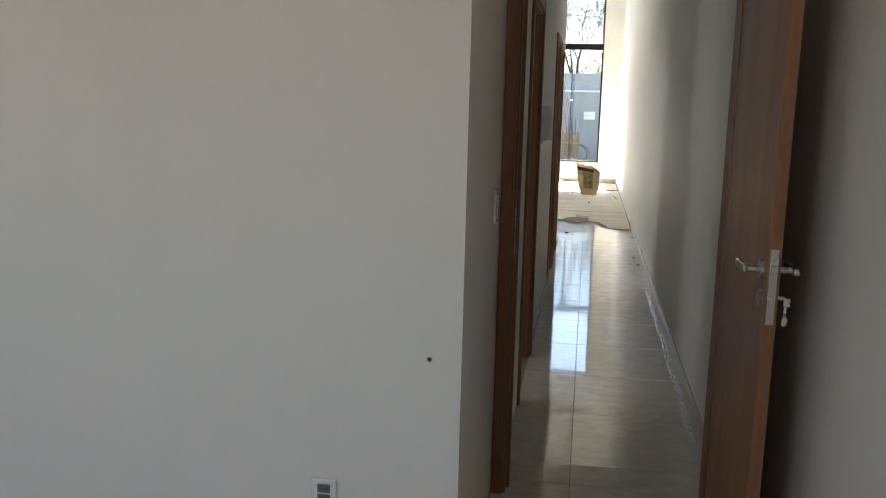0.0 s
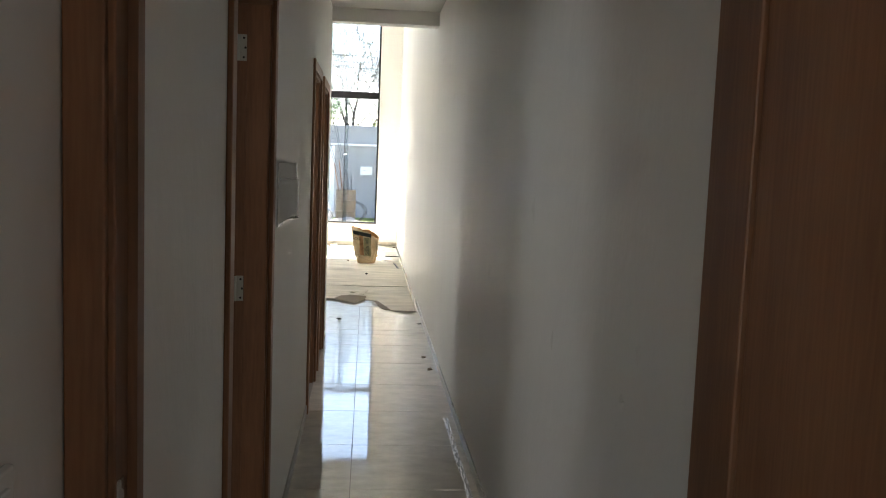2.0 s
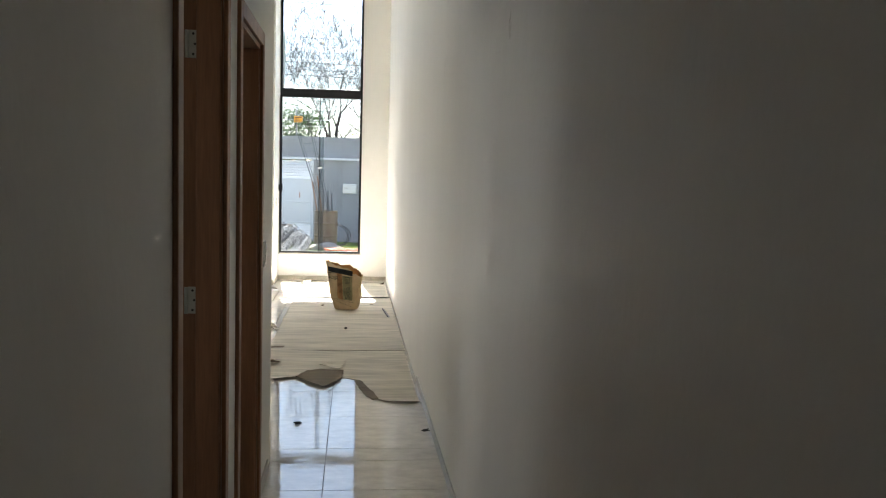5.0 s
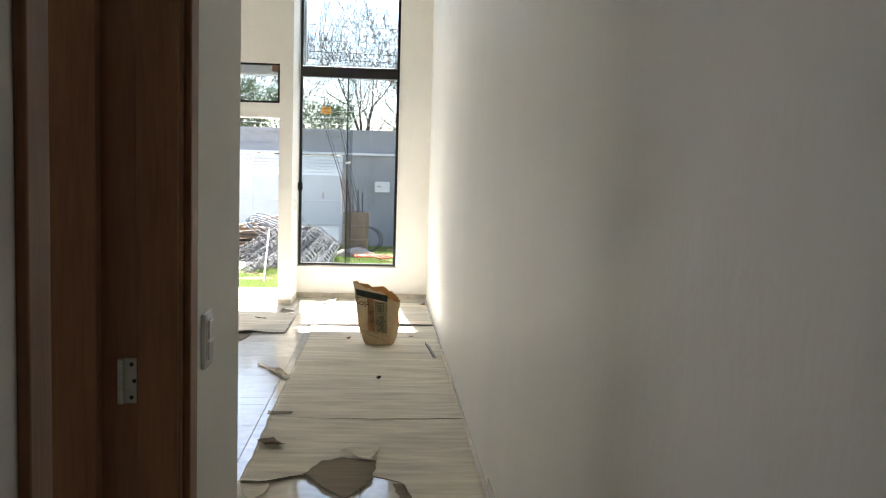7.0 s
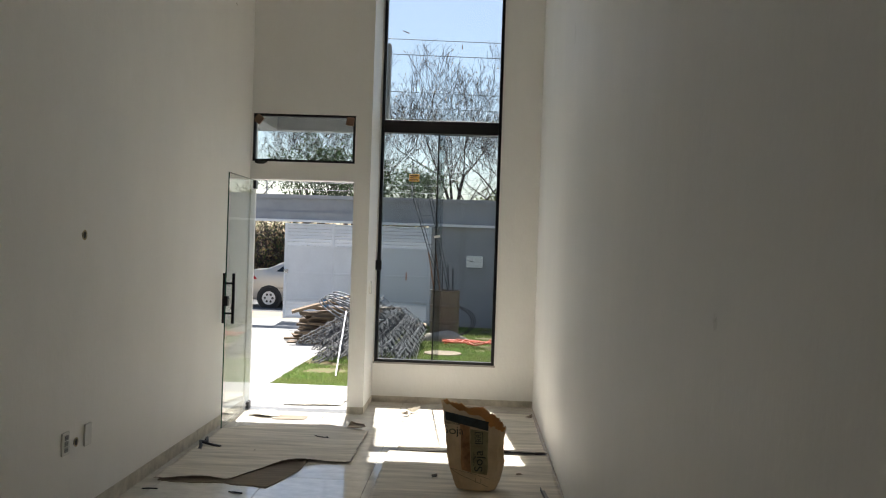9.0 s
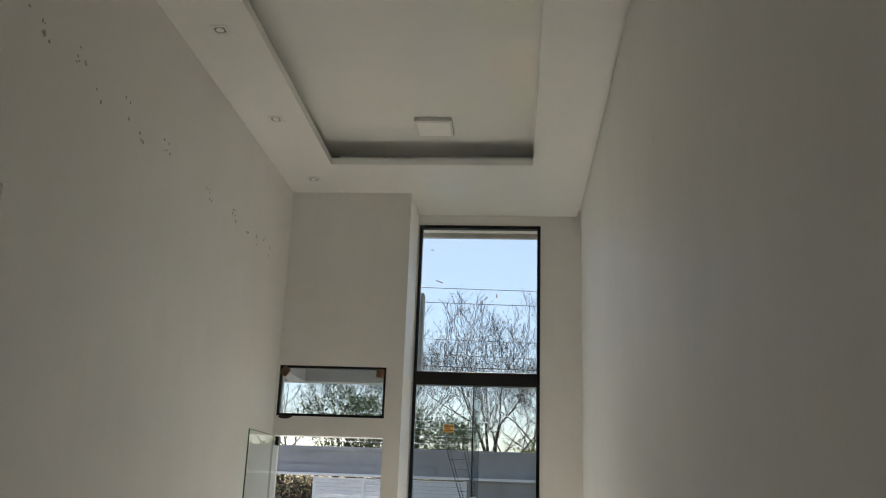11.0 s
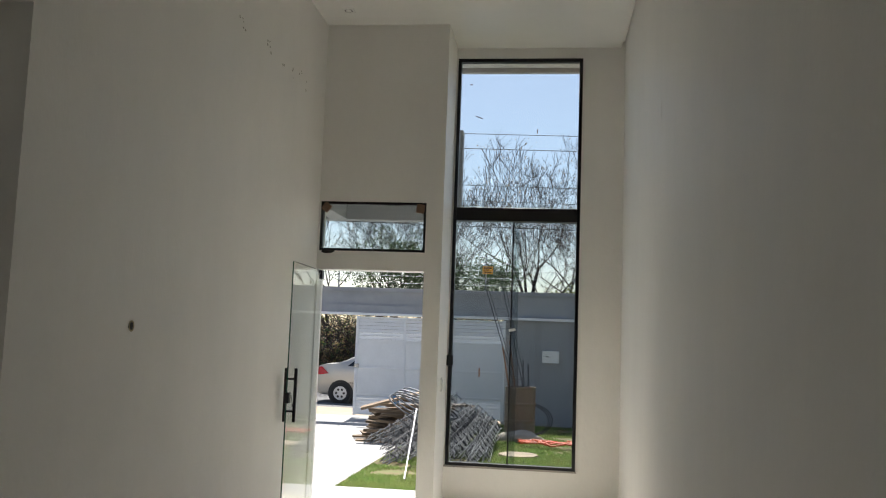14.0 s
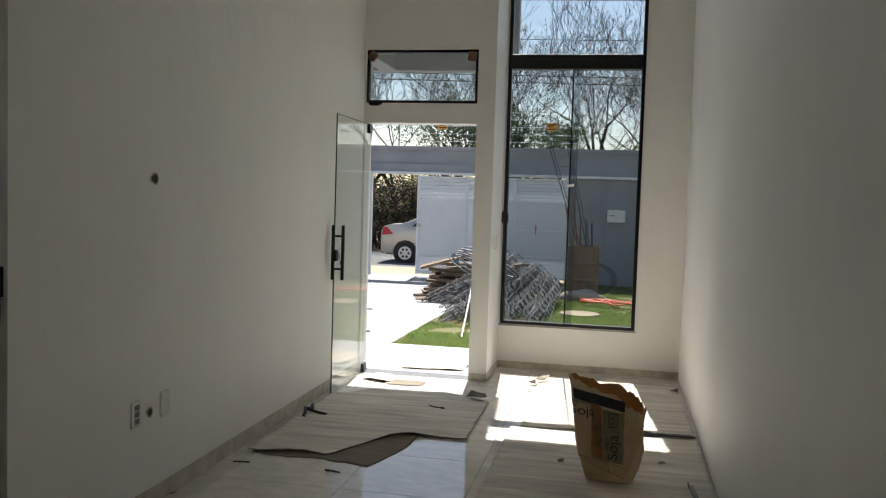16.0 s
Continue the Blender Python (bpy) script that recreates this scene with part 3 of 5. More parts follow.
def bedroom_leaf():
    d = tagged(thing("door_2", "red-brown wooden bedroom door standing open against the wall, key in lock", "door", pose(0.503, 2.852, 0, 0, 0, -0.3)), kind="structure")
    L, H, T = 0.74, 2.05, 0.036
    # leaf runs from the hinge towards -y; its thickness towards +x
    part("leaf", boxes((0, T, -L, 0, 0.008, H), bevel=0.002), WOOD, d)
    lock = part("lock", boxes((T / 2 - 0.011, T / 2 + 0.011, -L - 0.003, -L, 0.92, 1.13), bevel=0.001), CHROME, d, "steel mortise lock plate")
    part("bolt", boxes((T / 2 - 0.007, T / 2 + 0.007, -L - 0.012, -L - 0.003, 1.055, 1.085), (T / 2 - 0.006, T / 2 + 0.006, -L - 0.006, -L - 0.003, 0.965, 1.0)), CHROME, lock)
    for s, x in ((-1, 0.0), (1, T)):
        bm = bmesh.new()
        cyl(bm, (x, -L + 0.055, 1.065), (x + s * 0.008, -L + 0.055, 1.065), 0.027, n=20)
        cyl(bm, (x, -L + 0.055, 1.065), (x + s * 0.048, -L + 0.055, 1.065), 0.009, n=14)
        part("rose", bm, CHROME, d, "round steel handle rose")
        bm = boxes((x + s * 0.048 - 0.008, x + s * 0.048 + 0.008, -L + 0.045, -L + 0.17, 1.055, 1.075), bevel=0.005) if s < 0 else boxes((x + 0.040, x + 0.056, -L + 0.02, -L + 0.15, 1.055, 1.075), bevel=0.005)
        part("lever", bm, CHROME, d, "steel lever handle")
        bm = bmesh.new()
        cyl(bm, (x, -L + 0.055, 0.985), (x + s * 0.006, -L + 0.055, 0.985), 0.024, n=20)
        part("keyhole_rose", bm, CHROME, d)
    k = boxes((T + 0.006, T + 0.03, -L + 0.053, -L + 0.057, 0.98, 0.99), (T + 0.026, T + 0.044, -L + 0.050, -L + 0.0525, 0.962, 0.985), (T + 0.030, T + 0.037, -L + 0.056, -L + 0.0585, 0.925, 0.962), (T + 0.026, T + 0.042, -L + 0.056, -L + 0.0585, 0.905, 0.927), bevel=0.0008)
    part("keys", k, CHROME, d, "small bunch of steel keys")
    return d


bedroom_leaf()
# ---- fixed small things indoors ----


def plate(name, label, m, kind_of, group=""):
    """A wall plate, 75 x 118 mm, facing +x in its own axes (y across, z up)."""
    p = thing(name, label, "socket" if "socket" in name else "switch", m, group)
    part("plate", boxes((0, 0.011, -0.038, 0.038, -0.058, 0.058), bevel=0.004), PLATE, p)
    if kind_of == "socket":
        for dz in (-0.03, 0.0, 0.03):
            o = part("outlet", boxes((0.009, 0.0135, -0.019, 0.019, dz - 0.013, dz + 0.013), bevel=0.002), SOCKETGREY, p, "dark grey outlet insert")
            part("pin_holes", boxes(*[(0.013, 0.0142, a - 0.002, a + 0.002, dz - 0.002, dz + 0.002) for a in (-0.009, 0.0, 0.009)]), DARK, o)
    elif kind_of == "rocker":
        for dz in (-0.022, 0.022):
            part("rocker", boxes((0.009, 0.016, -0.017, 0.017, dz - 0.019, dz + 0.019), bevel=0.002), PLATE, p)
    return p


SOCKETGREY = mat("grey_outlet", (0.16, 0.16, 0.17), 0.4, bump=0.0)
plate("wall_socket", "white triple wall socket low on the living room wall", pose(XL, 13.295, 0.463), "socket")
plate("blank_plate", "white blank wall plate low on the living room wall", pose(XL, 13.545, 0.458), "blank")
plate("light_switch", "white light switch plate at the corridor end", pose(XC, 8.875, 1.11), "rocker")
plate("light_switch", "white light switch plate beside the bedroom door", pose(-0.305, 2.66, 1.15), "rocker")
plate("light_switch", "white light switch plate on the front door pier", pose(-0.94, 16.9, 1.11), "rocker")
plate("wall_socket", "white wall socket low on the bedroom wall", pose(-0.69, 1.94, 0.375, 0, 0, -90), "socket")


def conduit_hole(x, y, z, r, rot, label):
    h = thing("conduit_hole", label, "conduit hole", pose(x, y, z, 0, 0, rot))
    bm = bmesh.new()
    cyl(bm, (0, 0, 0), (0.003, 0, 0), r, n=16)
    part("opening", bm, DARK, h)
    bm = bmesh.new()
    bmesh.ops.create_circle(bm, segments=18, radius=r * 1.25)
    inner = bmesh.ops.create_circle(bm, segments=18, radius=r * 0.86)
    bm.verts.ensure_lookup_table()
    n = 18
    for i in range(n):
        bm.faces.new((bm.verts[i], bm.verts[(i + 1) % n], bm.verts[n + (i + 1) % n], bm.verts[n + i]))
    bmesh.ops.rotate(bm, verts=bm.verts, matrix=Matrix.Rotation(radians(90), 3, 'Y'))
    bmesh.ops.translate(bm, verts=bm.verts, vec=(0.005, 0, 0))
    part("rim", bm, YRIM, h)
    return h


YRIM = mat("yellow_conduit", (0.36, 0.30, 0.16), 0.5, bump=0.0)
conduit_hole(XL, 13.44, 1.51, 0.022, 0, "open conduit hole in the living room wall")
conduit_hole(XL, 13.415, 0.445, 0.02, 0, "open conduit hole between two wall plates")
conduit_hole(-0.393, 1.94, 0.807, 0.006, -90, "small drilled screw hole in bedroom wall")


def door_chime():
    """White box with a curved, stepped cover that swells downwards and is cut off slantwise."""
    d = thing("door_chime", "white plastic door chime box with curved stepped cover", "door chime", pose(XC, 5.02, 1.256))
    part("back_plate", boxes((0, 0.008, 0, 0.16, 0, 0.235), bevel=0.003), PLATE, d)

    def cover(z0, z1, depth, slant):
        bm = bmesh.new()
        rows = []
        n = 12
        for k in range(9):
            f = k / 8
            ring = []
            for i in range(n + 1):
                a = i / n
                xx = 0.008 + depth * (1 - abs(2 * a - 1) ** 3.2)
                zz = z0 + (z1 - z0) * f
                if k == 0:
                    zz += slant * (xx - 0.008) / depth
                ring.append(bm.verts.new((xx, 0.012 + 0.136 * a, zz)))
            rows.append(ring)
        for a, b in zip(rows, rows[1:]):
            for i in range(n):
                bm.faces.new((a[i], a[i + 1], b[i + 1], b[i]))
        bm.faces.new(rows[-1])
        bm.faces.new(list(reversed(rows[0])))
        return bm

    part("upper_cover", cover(0.178, 0.235, 0.055, 0.0), PLATE, d, smooth=True)
    part("lower_cover", cover(0.012, 0.175, 0.063, 0.04), PLATE, d, smooth=True)
    return d


door_chime()
LED = bpy.data.materials.new("lamp_diffuser")
LED.use_nodes = True
LED.node_tree.nodes["Principled BSDF"].inputs["Base Color"].default_value = (0.86, 0.86, 0.84, 1)
LED.node_tree.nodes["Principled BSDF"].inputs["Roughness"].default_value = 0.45
lamp = thing("ceiling_light", "square white surface-mounted LED panel, switched off", "ceiling light", pose(-0.655, 15.64, CL + 0.20))
part("frame", boxes((-0.145, 0.145, -0.145, 0.145, -0.035, 0.0), bevel=0.004), PLATE, lamp)
part("diffuser", boxes((-0.125, 0.125, -0.125, 0.125, -0.038, -0.034)), LED, lamp)
for yy in (12.6, 13.84, 15.09, 16.33):
    s = thing("ceiling_spotlight", "small square white recessed spotlight, switched off", "spotlight", pose(-1.755, yy, CL), "recessed spotlights")
    part("trim", boxes((-0.05, 0.05, -0.05, -0.034, -0.006, 0.0), (-0.05, 0.05, 0.034, 0.05, -0.006, 0.0), (-0.05, -0.034, -0.034, 0.034, -0.006, 0.0), (0.034, 0.05, -0.034, 0.034, -0.006, 0.0)), PLATE, s)
    bm = bmesh.new()
    cyl(bm, (0, 0, -0.003), (0, 0, -0.001), 0.036, n=20)
    part("socket", bm, SOCKETGREY, s)
    bm = bmesh.new()
    cyl(bm, (0, 0, -0.006), (0, 0, -0.003), 0.024, n=20)
    part("bulb", bm, PLATE, s)

# kitchen corner seen past the opening
struct("cornice_kitchen", boxes((XK, XL - 0.15, YK - 0.035, YK, KH - 0.10, KH), (XK, XL - 0.15, YK - 0.06, YK - 0.035, KH - 0.065, KH), (XK, XL - 0.15, YK - 0.085, YK - 0.06, KH - 0.03, KH)), CEIL, "stepped plaster cornice in the kitchen")
ct = thing("kitchen_counter", "grey granite counter slab with dark splashback and open cupboard space", "counter", pose(0, 0, 0))
part("slab", boxes((XK, XL - 0.01, YK - 0.55, YK - 0.02, 0.985, 1.075), bevel=0.004), STONE, ct)
part("splashback", boxes((XK, XL - 0.015, YK - 0.02, YK - 0.002, 1.075, 1.18)), BLACKSTONE, ct)
part("support", boxes((XL - 0.14, XL - 0.03, YK - 0.50, YK - 0.03, 0, 0.985)), RAW, ct, "rough masonry support")

# bare bands where the skirting is still missing
struct("baseboard_living", boxes((XL, XL + 0.003, YK, YD, 0, 0.085)), SKIRT, "bare mortar band along the living room wall foot")
struct("baseboard_window", boxes((-0.937, XR, YW - 0.003, YW, 0, 0.06), (-0.94, -0.937, YD, YW, 0, 0.06), (DX1, -0.94, YD - 0.003, YD, 0, 0.06)), SKIRT, "bare mortar band under the tall window")
struct("baseboard_corridor", boxes((XC, XC + 0.008, 4.86, 6.88, 0, 0.06), (XC, XC + 0.008, 8.76, 9.15, 0, 0.06), (XR - 0.007, XR, 3.1, 11.0, 0, 0.055)), PORCHTILE, "low cream tile skirting in the corridor")

PUTTY = mat("dried_putty", (0.80, 0.79, 0.76), 0.35, vary=0.06, scale=20, bump=0.3, bump_scale=60)
CHIP = mat("chipped_paint", (0.52, 0.50, 0.46), 0.85, vary=0.3, scale=12, bump=0.4, bump_scale=60)
wall_long = bpy.data.objects["wall_long"]
wall_living = bpy.data.objects["wall_living"]


def smear(parent, x, y, z, w, h, side, seed, material):
    """An uneven lump of putty or a gouge on a wall, a millimetre or two proud."""
    rng = random.Random(seed)
    bm = bmesh.new()
    k = 16
    c = bm.verts.new((x + side * 0.005, y, z))
    ring = []
    for i in range(k):
        a = 2 * math.pi * i / k
        r = rng.uniform(0.45, 1.0)
        ring.append(bm.verts.new((x + side * 0.0004, y + math.cos(a) * w / 2 * r, z + math.sin(a) * h / 2 * r)))
    for i in range(k):
        f = (c, ring[i], ring[(i + 1) % k])
        bm.faces.new(f if side < 0 else f[::-1])
    return part("putty_patch", bm, material, parent)


for i, (y, z, w, h) in enumerate([(4.74, 1.37, 0.09, 0.17), (5.70, 1.04, 0.12, 0.12), (3.55, 1.14, 0.05, 0.08), (3.64, 1.01, 0.06, 0.05), (4.35, 1.0, 0.03, 0.12), (7.6, 1.95, 0.05, 0.12), (9.6, 2.1, 0.12, 0.2), (6.4, 0.7, 0.04, 0.1),
                              (11.2, 1.35, 0.05, 0.06), (8.6, 2.3, 0.2, 0.06), (13.1, 3.2, 0.05, 0.06), (14.6, 2.9, 0.04, 0.2)]):
    smear(wall_long, XR, y, z, w, h, -1, i, PUTTY)
for i, (y, z) in enumerate([(12.41, 3.5), (12.56, 3.47), (12.60, 3.44), (12.87, 3.50), (12.88, 3.45), (13.07, 3.40), (13.38, 3.48), (13.58, 3.41), (13.9, 3.48), (13.93, 3.47), (14.59, 3.5), (14.66, 3.46),
                           (15.13, 3.5), (15.2, 3.48), (15.5, 3.5), (15.7, 3.47), (15.92, 3.53), (16.1, 3.48), (12.2, 3.55), (12.05, 3.52), (12.1, 3.62)]):
    rng = random.Random(100 + i)
    for k in range(3):
        smear(wall_living, XL, y + rng.uniform(-0.05, 0.05), z + rng.uniform(-0.05, 0.05), rng.uniform(0.006, 0.034), rng.uniform(0.008, 0.034), 1, 100 + 7 * i + k, CHIP)

# ---- cardboard and litter on the floor ----
CARD = mat("pale_floor_cardboard", (0.72, 0.67, 0.58), 0.9, vary=0.30, scale=4, bump=0.35, bump_scale=30, fine=0.04, stretch=(0.4, 3.5, 1))
CARDBACK = mat("torn_corrugated_cardboard", (0.26, 0.215, 0.165), 0.95, vary=0.25, scale=8, bump=0.5, bump_scale=40, stretch=(0.2, 3, 1))


def lerp_knots(knots, x):
    for (a, fa), (b, fb) in zip(knots, knots[1:]):
        if x <= b:
            return fa + (fb - fa) * max(0.0, (x - a) / (b - a))
    return knots[-1][1]


def sheet(name, label, x0, x1, start, end, z, seed, wave=0.017, pitch=0.33, jag=0.02, curl=0.0, material=None, nx=56, nv=70):
    """A cardboard sheet that lies in cross waves, torn along its near edge."""
    bm = bmesh.new()
    vs = []
    for i in range(nx + 1):
        x = x0 + (x1 - x0) * i / nx
        ya = lerp_knots(start, x) + jag * noise.noise((x * 9, seed, 0.3)) + jag * 0.6 * noise.noise((x * 31, seed, 1.3))
        yb = lerp_knots(end, x) + jag * 0.4 * noise.noise((x * 12, seed, 5.3))
        col = []
        for k in range(nv + 1):
            v = k / nv
            y = ya + (yb - ya) * v
            edge = jag * 0.5 * noise.noise((y * 8, seed + 2, 0)) * (1 if i in (0, nx) else 0)
            h = max(0.0, noise.noise((x * 0.5, y / pitch, seed))) ** 1.4 * wave * 2.2 + abs(noise.noise((x * 2.5, y * 2.5, seed + 9))) * wave * 0.45
            lift = curl * max(0.0, 1 - (y - ya) / 0.10) ** 2 * max(0.0, noise.noise((x * 3.1, seed, 7.7)) + 0.25)
            side = curl * 0.3 * max(0.0, 1 - min(x - x0, x1 - x) / 0.06) ** 2 * max(0.0, noise.noise((y * 2.3, seed, 3.7)) + 0.1)
            col.append(bm.verts.new((x + edge, y, z + 0.0035 + h + lift + side)))
        vs.append(col)
    for a, b in zip(vs, vs[1:]):
        for k in range(nv):
            bm.faces.new((a[k], b[k], b[k + 1], a[k + 1]))
    ob = tagged(new(name, mesh_of(name, bm, material or CARD, True)), label, "cardboard", "cardboard on the floor")
    ob.data.materials.append(CARDBACK)
    sol = ob.modifiers.new("thickness", 'SOLIDIFY')
    sol.thickness, sol.offset, sol.material_offset_rim = 0.003, -1, 1
    return ob


STR1 = [(-0.57, 11.04), (-0.44, 11.06), (-0.26, 11.17), (0.05, 11.17), (0.20, 11.08), (0.28, 10.60), (0.36, 10.47), (0.57, 10.42)]
sheet("cardboard_sheet", "pale cardboard floor protection with a torn near edge", -0.57, 0.575, STR1, [(-0.57, 12.20), (0.58, 12.25)], 0.0, 1, curl=0.02)
sheet("cardboard_sheet", "long pale cardboard floor protection in cross waves along the wall", -0.575, 0.58, [(-0.58, 12.12), (0.58, 12.16)], [(-0.58, 15.34), (0.2, 15.33), (0.58, 15.36)], 0.006, 2, curl=0.012, jag=0.012, nv=130)
sheet("cardboard_sheet", "pale cardboard sheet in the sun under the window", -0.52, 0.57, [(-0.58, 15.37), (0.58, 15.40)], [(-0.58, 16.98), (0.58, 16.93)], 0.0, 3, curl=0.01, jag=0.012)
AST = [(-1.97, 14.36), (-1.49, 14.41), (-1.36, 14.66), (-1.25, 14.86), (-1.12, 14.93), (-0.80, 14.95)]
AEN = [(-1.97, 15.80), (-1.62, 16.08), (-1.14, 16.12), (-0.80, 15.93)]
sheet("cardboard_sheet", "pale torn cardboard sheet by the open glass door", -1.95, -0.80, AST, AEN, 0.008, 4, curl=0.03, wave=0.013)
sheet("cardboard_sheet", "dark corrugated cardboard layer torn bare beside the door", -1.92, -1.10, [(-1.95, 14.33), (-1.5, 14.34), (-1.22, 14.28), (-1.10, 14.7)], [(-1.95, 14.75), (-1.4, 15.1), (-1.05, 15.2)], 0.0, 5, wave=0.004, jag=0.03, material=CARDBACK, nv=24, nx=40)


def scrap(pts, z, label, material, seed, curl=0.02, th=0.0025):
    """A torn scrap: a fan over an irregular outline, its corners lifted."""
    rng = random.Random(seed)
    cx, cy = sum(p[0] for p in pts) / len(pts), sum(p[1] for p in pts) / len(pts)
    dense = []
    for (a, b), (c, d) in zip(pts, pts[1:] + pts[:1]):
        n = max(2, int(math.hypot(c - a, d - b) / 0.03))
        for i in range(n):
            t = i / n
            dense.append((a + (c - a) * t + rng.uniform(-0.007, 0.007), b + (d - b) * t + rng.uniform(-0.007, 0.007)))
    bm = bmesh.new()
    prev = None
    for f in (1.0, 0.7, 0.35):
        ring = [bm.verts.new((cx + (x - cx) * f, cy + (y - cy) * f, z + th + curl * f ** 3 * max(0.0, noise.noise((x * 7, y * 7, seed)) + 0.2))) for x, y in dense]
        if prev:
            for i in range(len(ring)):
                j = (i + 1) % len(ring)
                bm.faces.new((prev[i], prev[j], ring[j], ring[i]))
        prev = ring
    c = bm.verts.new((cx, cy, z + th))
    for i in range(len(prev)):
        bm.faces.new((prev[i], prev[(i + 1) % len(prev)], c))
    bmesh.ops.recalc_face_normals(bm, faces=bm.faces)
    ob = tagged(new("cardboard_scrap", mesh_of("cardboard_scrap", bm, material, False)), label, "cardboard scrap", "cardboard scraps")
    sol = ob.modifiers.new("thickness", 'SOLIDIFY')
    sol.thickness, sol.offset = th, 0
    return ob


scrap([(-0.28, 11.17), (-0.20, 11.36), (-0.10, 11.42), (0.07, 11.36), (0.05, 11.10), (-0.06, 10.85), (-0.16, 10.97)], 0.012, "torn brown corrugated cardboard scrap", CARDBACK, 11, 0.0)
scrap([(-0.12, 11.44), (0.05, 11.30), (0.09, 11.62), (0.0, 11.55)], 0.024, "curled pale cardboard flap", CARD, 12, 0.04)
scrap([(0.20, 11.05), (0.27, 10.75), (0.31, 10.56), (0.26, 10.52), (0.21, 10.72), (0.15, 11.05)], 0.003, "torn brown corrugated cardboard scrap", CARDBACK, 13, 0.005)
scrap([(-0.57, 11.12), (-0.43, 11.10), (-0.42, 10.98), (-0.47, 10.86), (-0.54, 10.92)], 0.004, "torn brown corrugated cardboard scrap", CARD, 14, 0.04)
scrap([(-0.58, 11.66), (-0.50, 11.72), (-0.42, 11.58), (-0.52, 11.55)], 0.022, "curled dark cardboard flap", CARDBACK, 15, 0.05)
scrap([(-0.58, 12.12), (-0.44, 12.14), (-0.44, 12.19), (-0.58, 12.19)], 0.034, "folded dark cardboard edge", CARDBACK, 16, 0.02)
scrap([(-1.90, 16.42), (-1.70, 16.34), (-1.62, 16.46), (-1.72, 16.62), (-1.86, 16.56)], 0.004, "pale cardboard scrap with a cut-out by the threshold", CARD, 17, 0.05)
scrap([(-1.66, 16.30), (-1.40, 16.30), (-1.38, 16.46), (-1.62, 16.48)], 0.002, "dark flat cardboard scrap", CARDBACK, 18, 0.0)
scrap([(-1.72, 17.00), (-1.20, 17.06), (-1.16, 17.60), (-1.35, 17.68), (-1.80, 17.50)], -0.008, "sunlit cardboard scrap on the porch", CARD, 19, 0.02)
scrap([(-0.98, 15.95), (-0.82, 15.93), (-0.85, 16.05), (-0.95, 16.06)], 0.03, "curled brown corner of torn cardboard", CARDBACK, 20, 0.05)
scrap([(-1.16, 15.54), (-1.05, 15.52), (-1.06, 15.58)], 0.034, "small dark torn cardboard scrap", DARK, 21, 0.03)
scrap([(-0.84, 13.66), (-0.72, 13.50), (-0.55, 13.16), (-0.58, 13.12), (-0.74, 13.42), (-0.86, 13.62)], 0.001, "pale torn paper strip", CARD, 22, 0.05)
scrap([(-0.56, 16.74), (-0.46, 16.86), (-0.44, 16.82), (-0.52, 16.68)], 0.02, "crumpled pale paper scrap in the sun", CARD, 23, 0.09)
scrap([(-0.60, 16.66), (-0.54, 16.70), (-0.53, 16.62)], 0.014, "small torn paper scrap", CARDBACK, 24, 0.05)
scrap([(0.50, 16.72), (0.57, 16.76), (0.56, 16.68)], 0.016, "small crumpled dark scrap", CARDBACK, 25, 0.08)
scrap([(0.24, 15.42), (0.42, 15.36), (0.58, 15.37), (0.58, 15.345), (0.40, 15.34), (0.24, 15.37)], 0.020, "dark lifted cardboard seam edge", DARK, 26, 0.01)
for i, (x, y) in enumerate([(0.55, 9.80), (0.50, 8.4), (-0.2, 9.95), (0.33, 14.75), (0.1, 15.0), (-0.22, 14.6), (0.05, 13.1), (-1.55, 15.15), (-1.1, 14.98), (0.52, 8.0)]):
    scrap([(x, y), (x + 0.035, y + 0.02), (x + 0.03, y + 0.05), (x - 0.005, y + 0.03)], 0.001 if y < 10.3 or x < -0.7 else 0.02, "tiny dark torn scrap on the floor", CARDBACK if i % 2 else DARK, 40 + i, 0.02)
RUBBER = mat("black_rubber", (0.015, 0.015, 0.016), 0.5, bump=0.1)
cr = thing("cable_offcut", "twisted black rubber cable offcut on the floor", "cable offcut", pose(-1.93, 15.22, 0.0))
tube("sheath", [(0.03, -0.12, 0.012), (0.02, -0.05, 0.03), (0.0, 0.0, 0.045), (0.04, 0.03, 0.035), (0.02, 0.09, 0.05), (0.0, 0.12, 0.015)], 0.012, RUBBER, cr)
tube("loose_end", [(0.0, 0.0, 0.045), (0.08, 0.02, 0.02), (0.15, 0.0, 0.014)], 0.009, RUBBER, cr)
for x, y, a in ((-2.0 + 0.06, 14.15, 8), (-1.42, 14.16, -12)):
    wp = thing("wire_offcut", "short dark wire offcut on the tiles", "wire offcut", pose(x, y, 0, 0, 0, a))
    tube("wire", [(0, 0, 0.004), (0.04, 0.006, 0.004), (0.09, 0.0, 0.004)], 0.004, RUBBER, wp)
STEELBLUE = mat("dull_steel", (0.16, 0.17, 0.18), 0.35, 0.8, bump=0.05)
tp = thing("metal_profile", "dull steel profile offcut lying on the cardboard", "metal profile", pose(0.49, 14.15, 0.018, 0, 0, 4))
part("flange", boxes((-0.014, 0.014, -0.27, 0.27, 0.0, 0.003)), STEELBLUE, tp)
part("web", boxes((-0.014, -0.011, -0.27, 0.27, 0.003, 0.022)), STEELBLUE, tp)

FILM = mat("crumpled_clear_film", (0.75, 0.76, 0.78), 0.12, vary=0.05, bump=0.0)


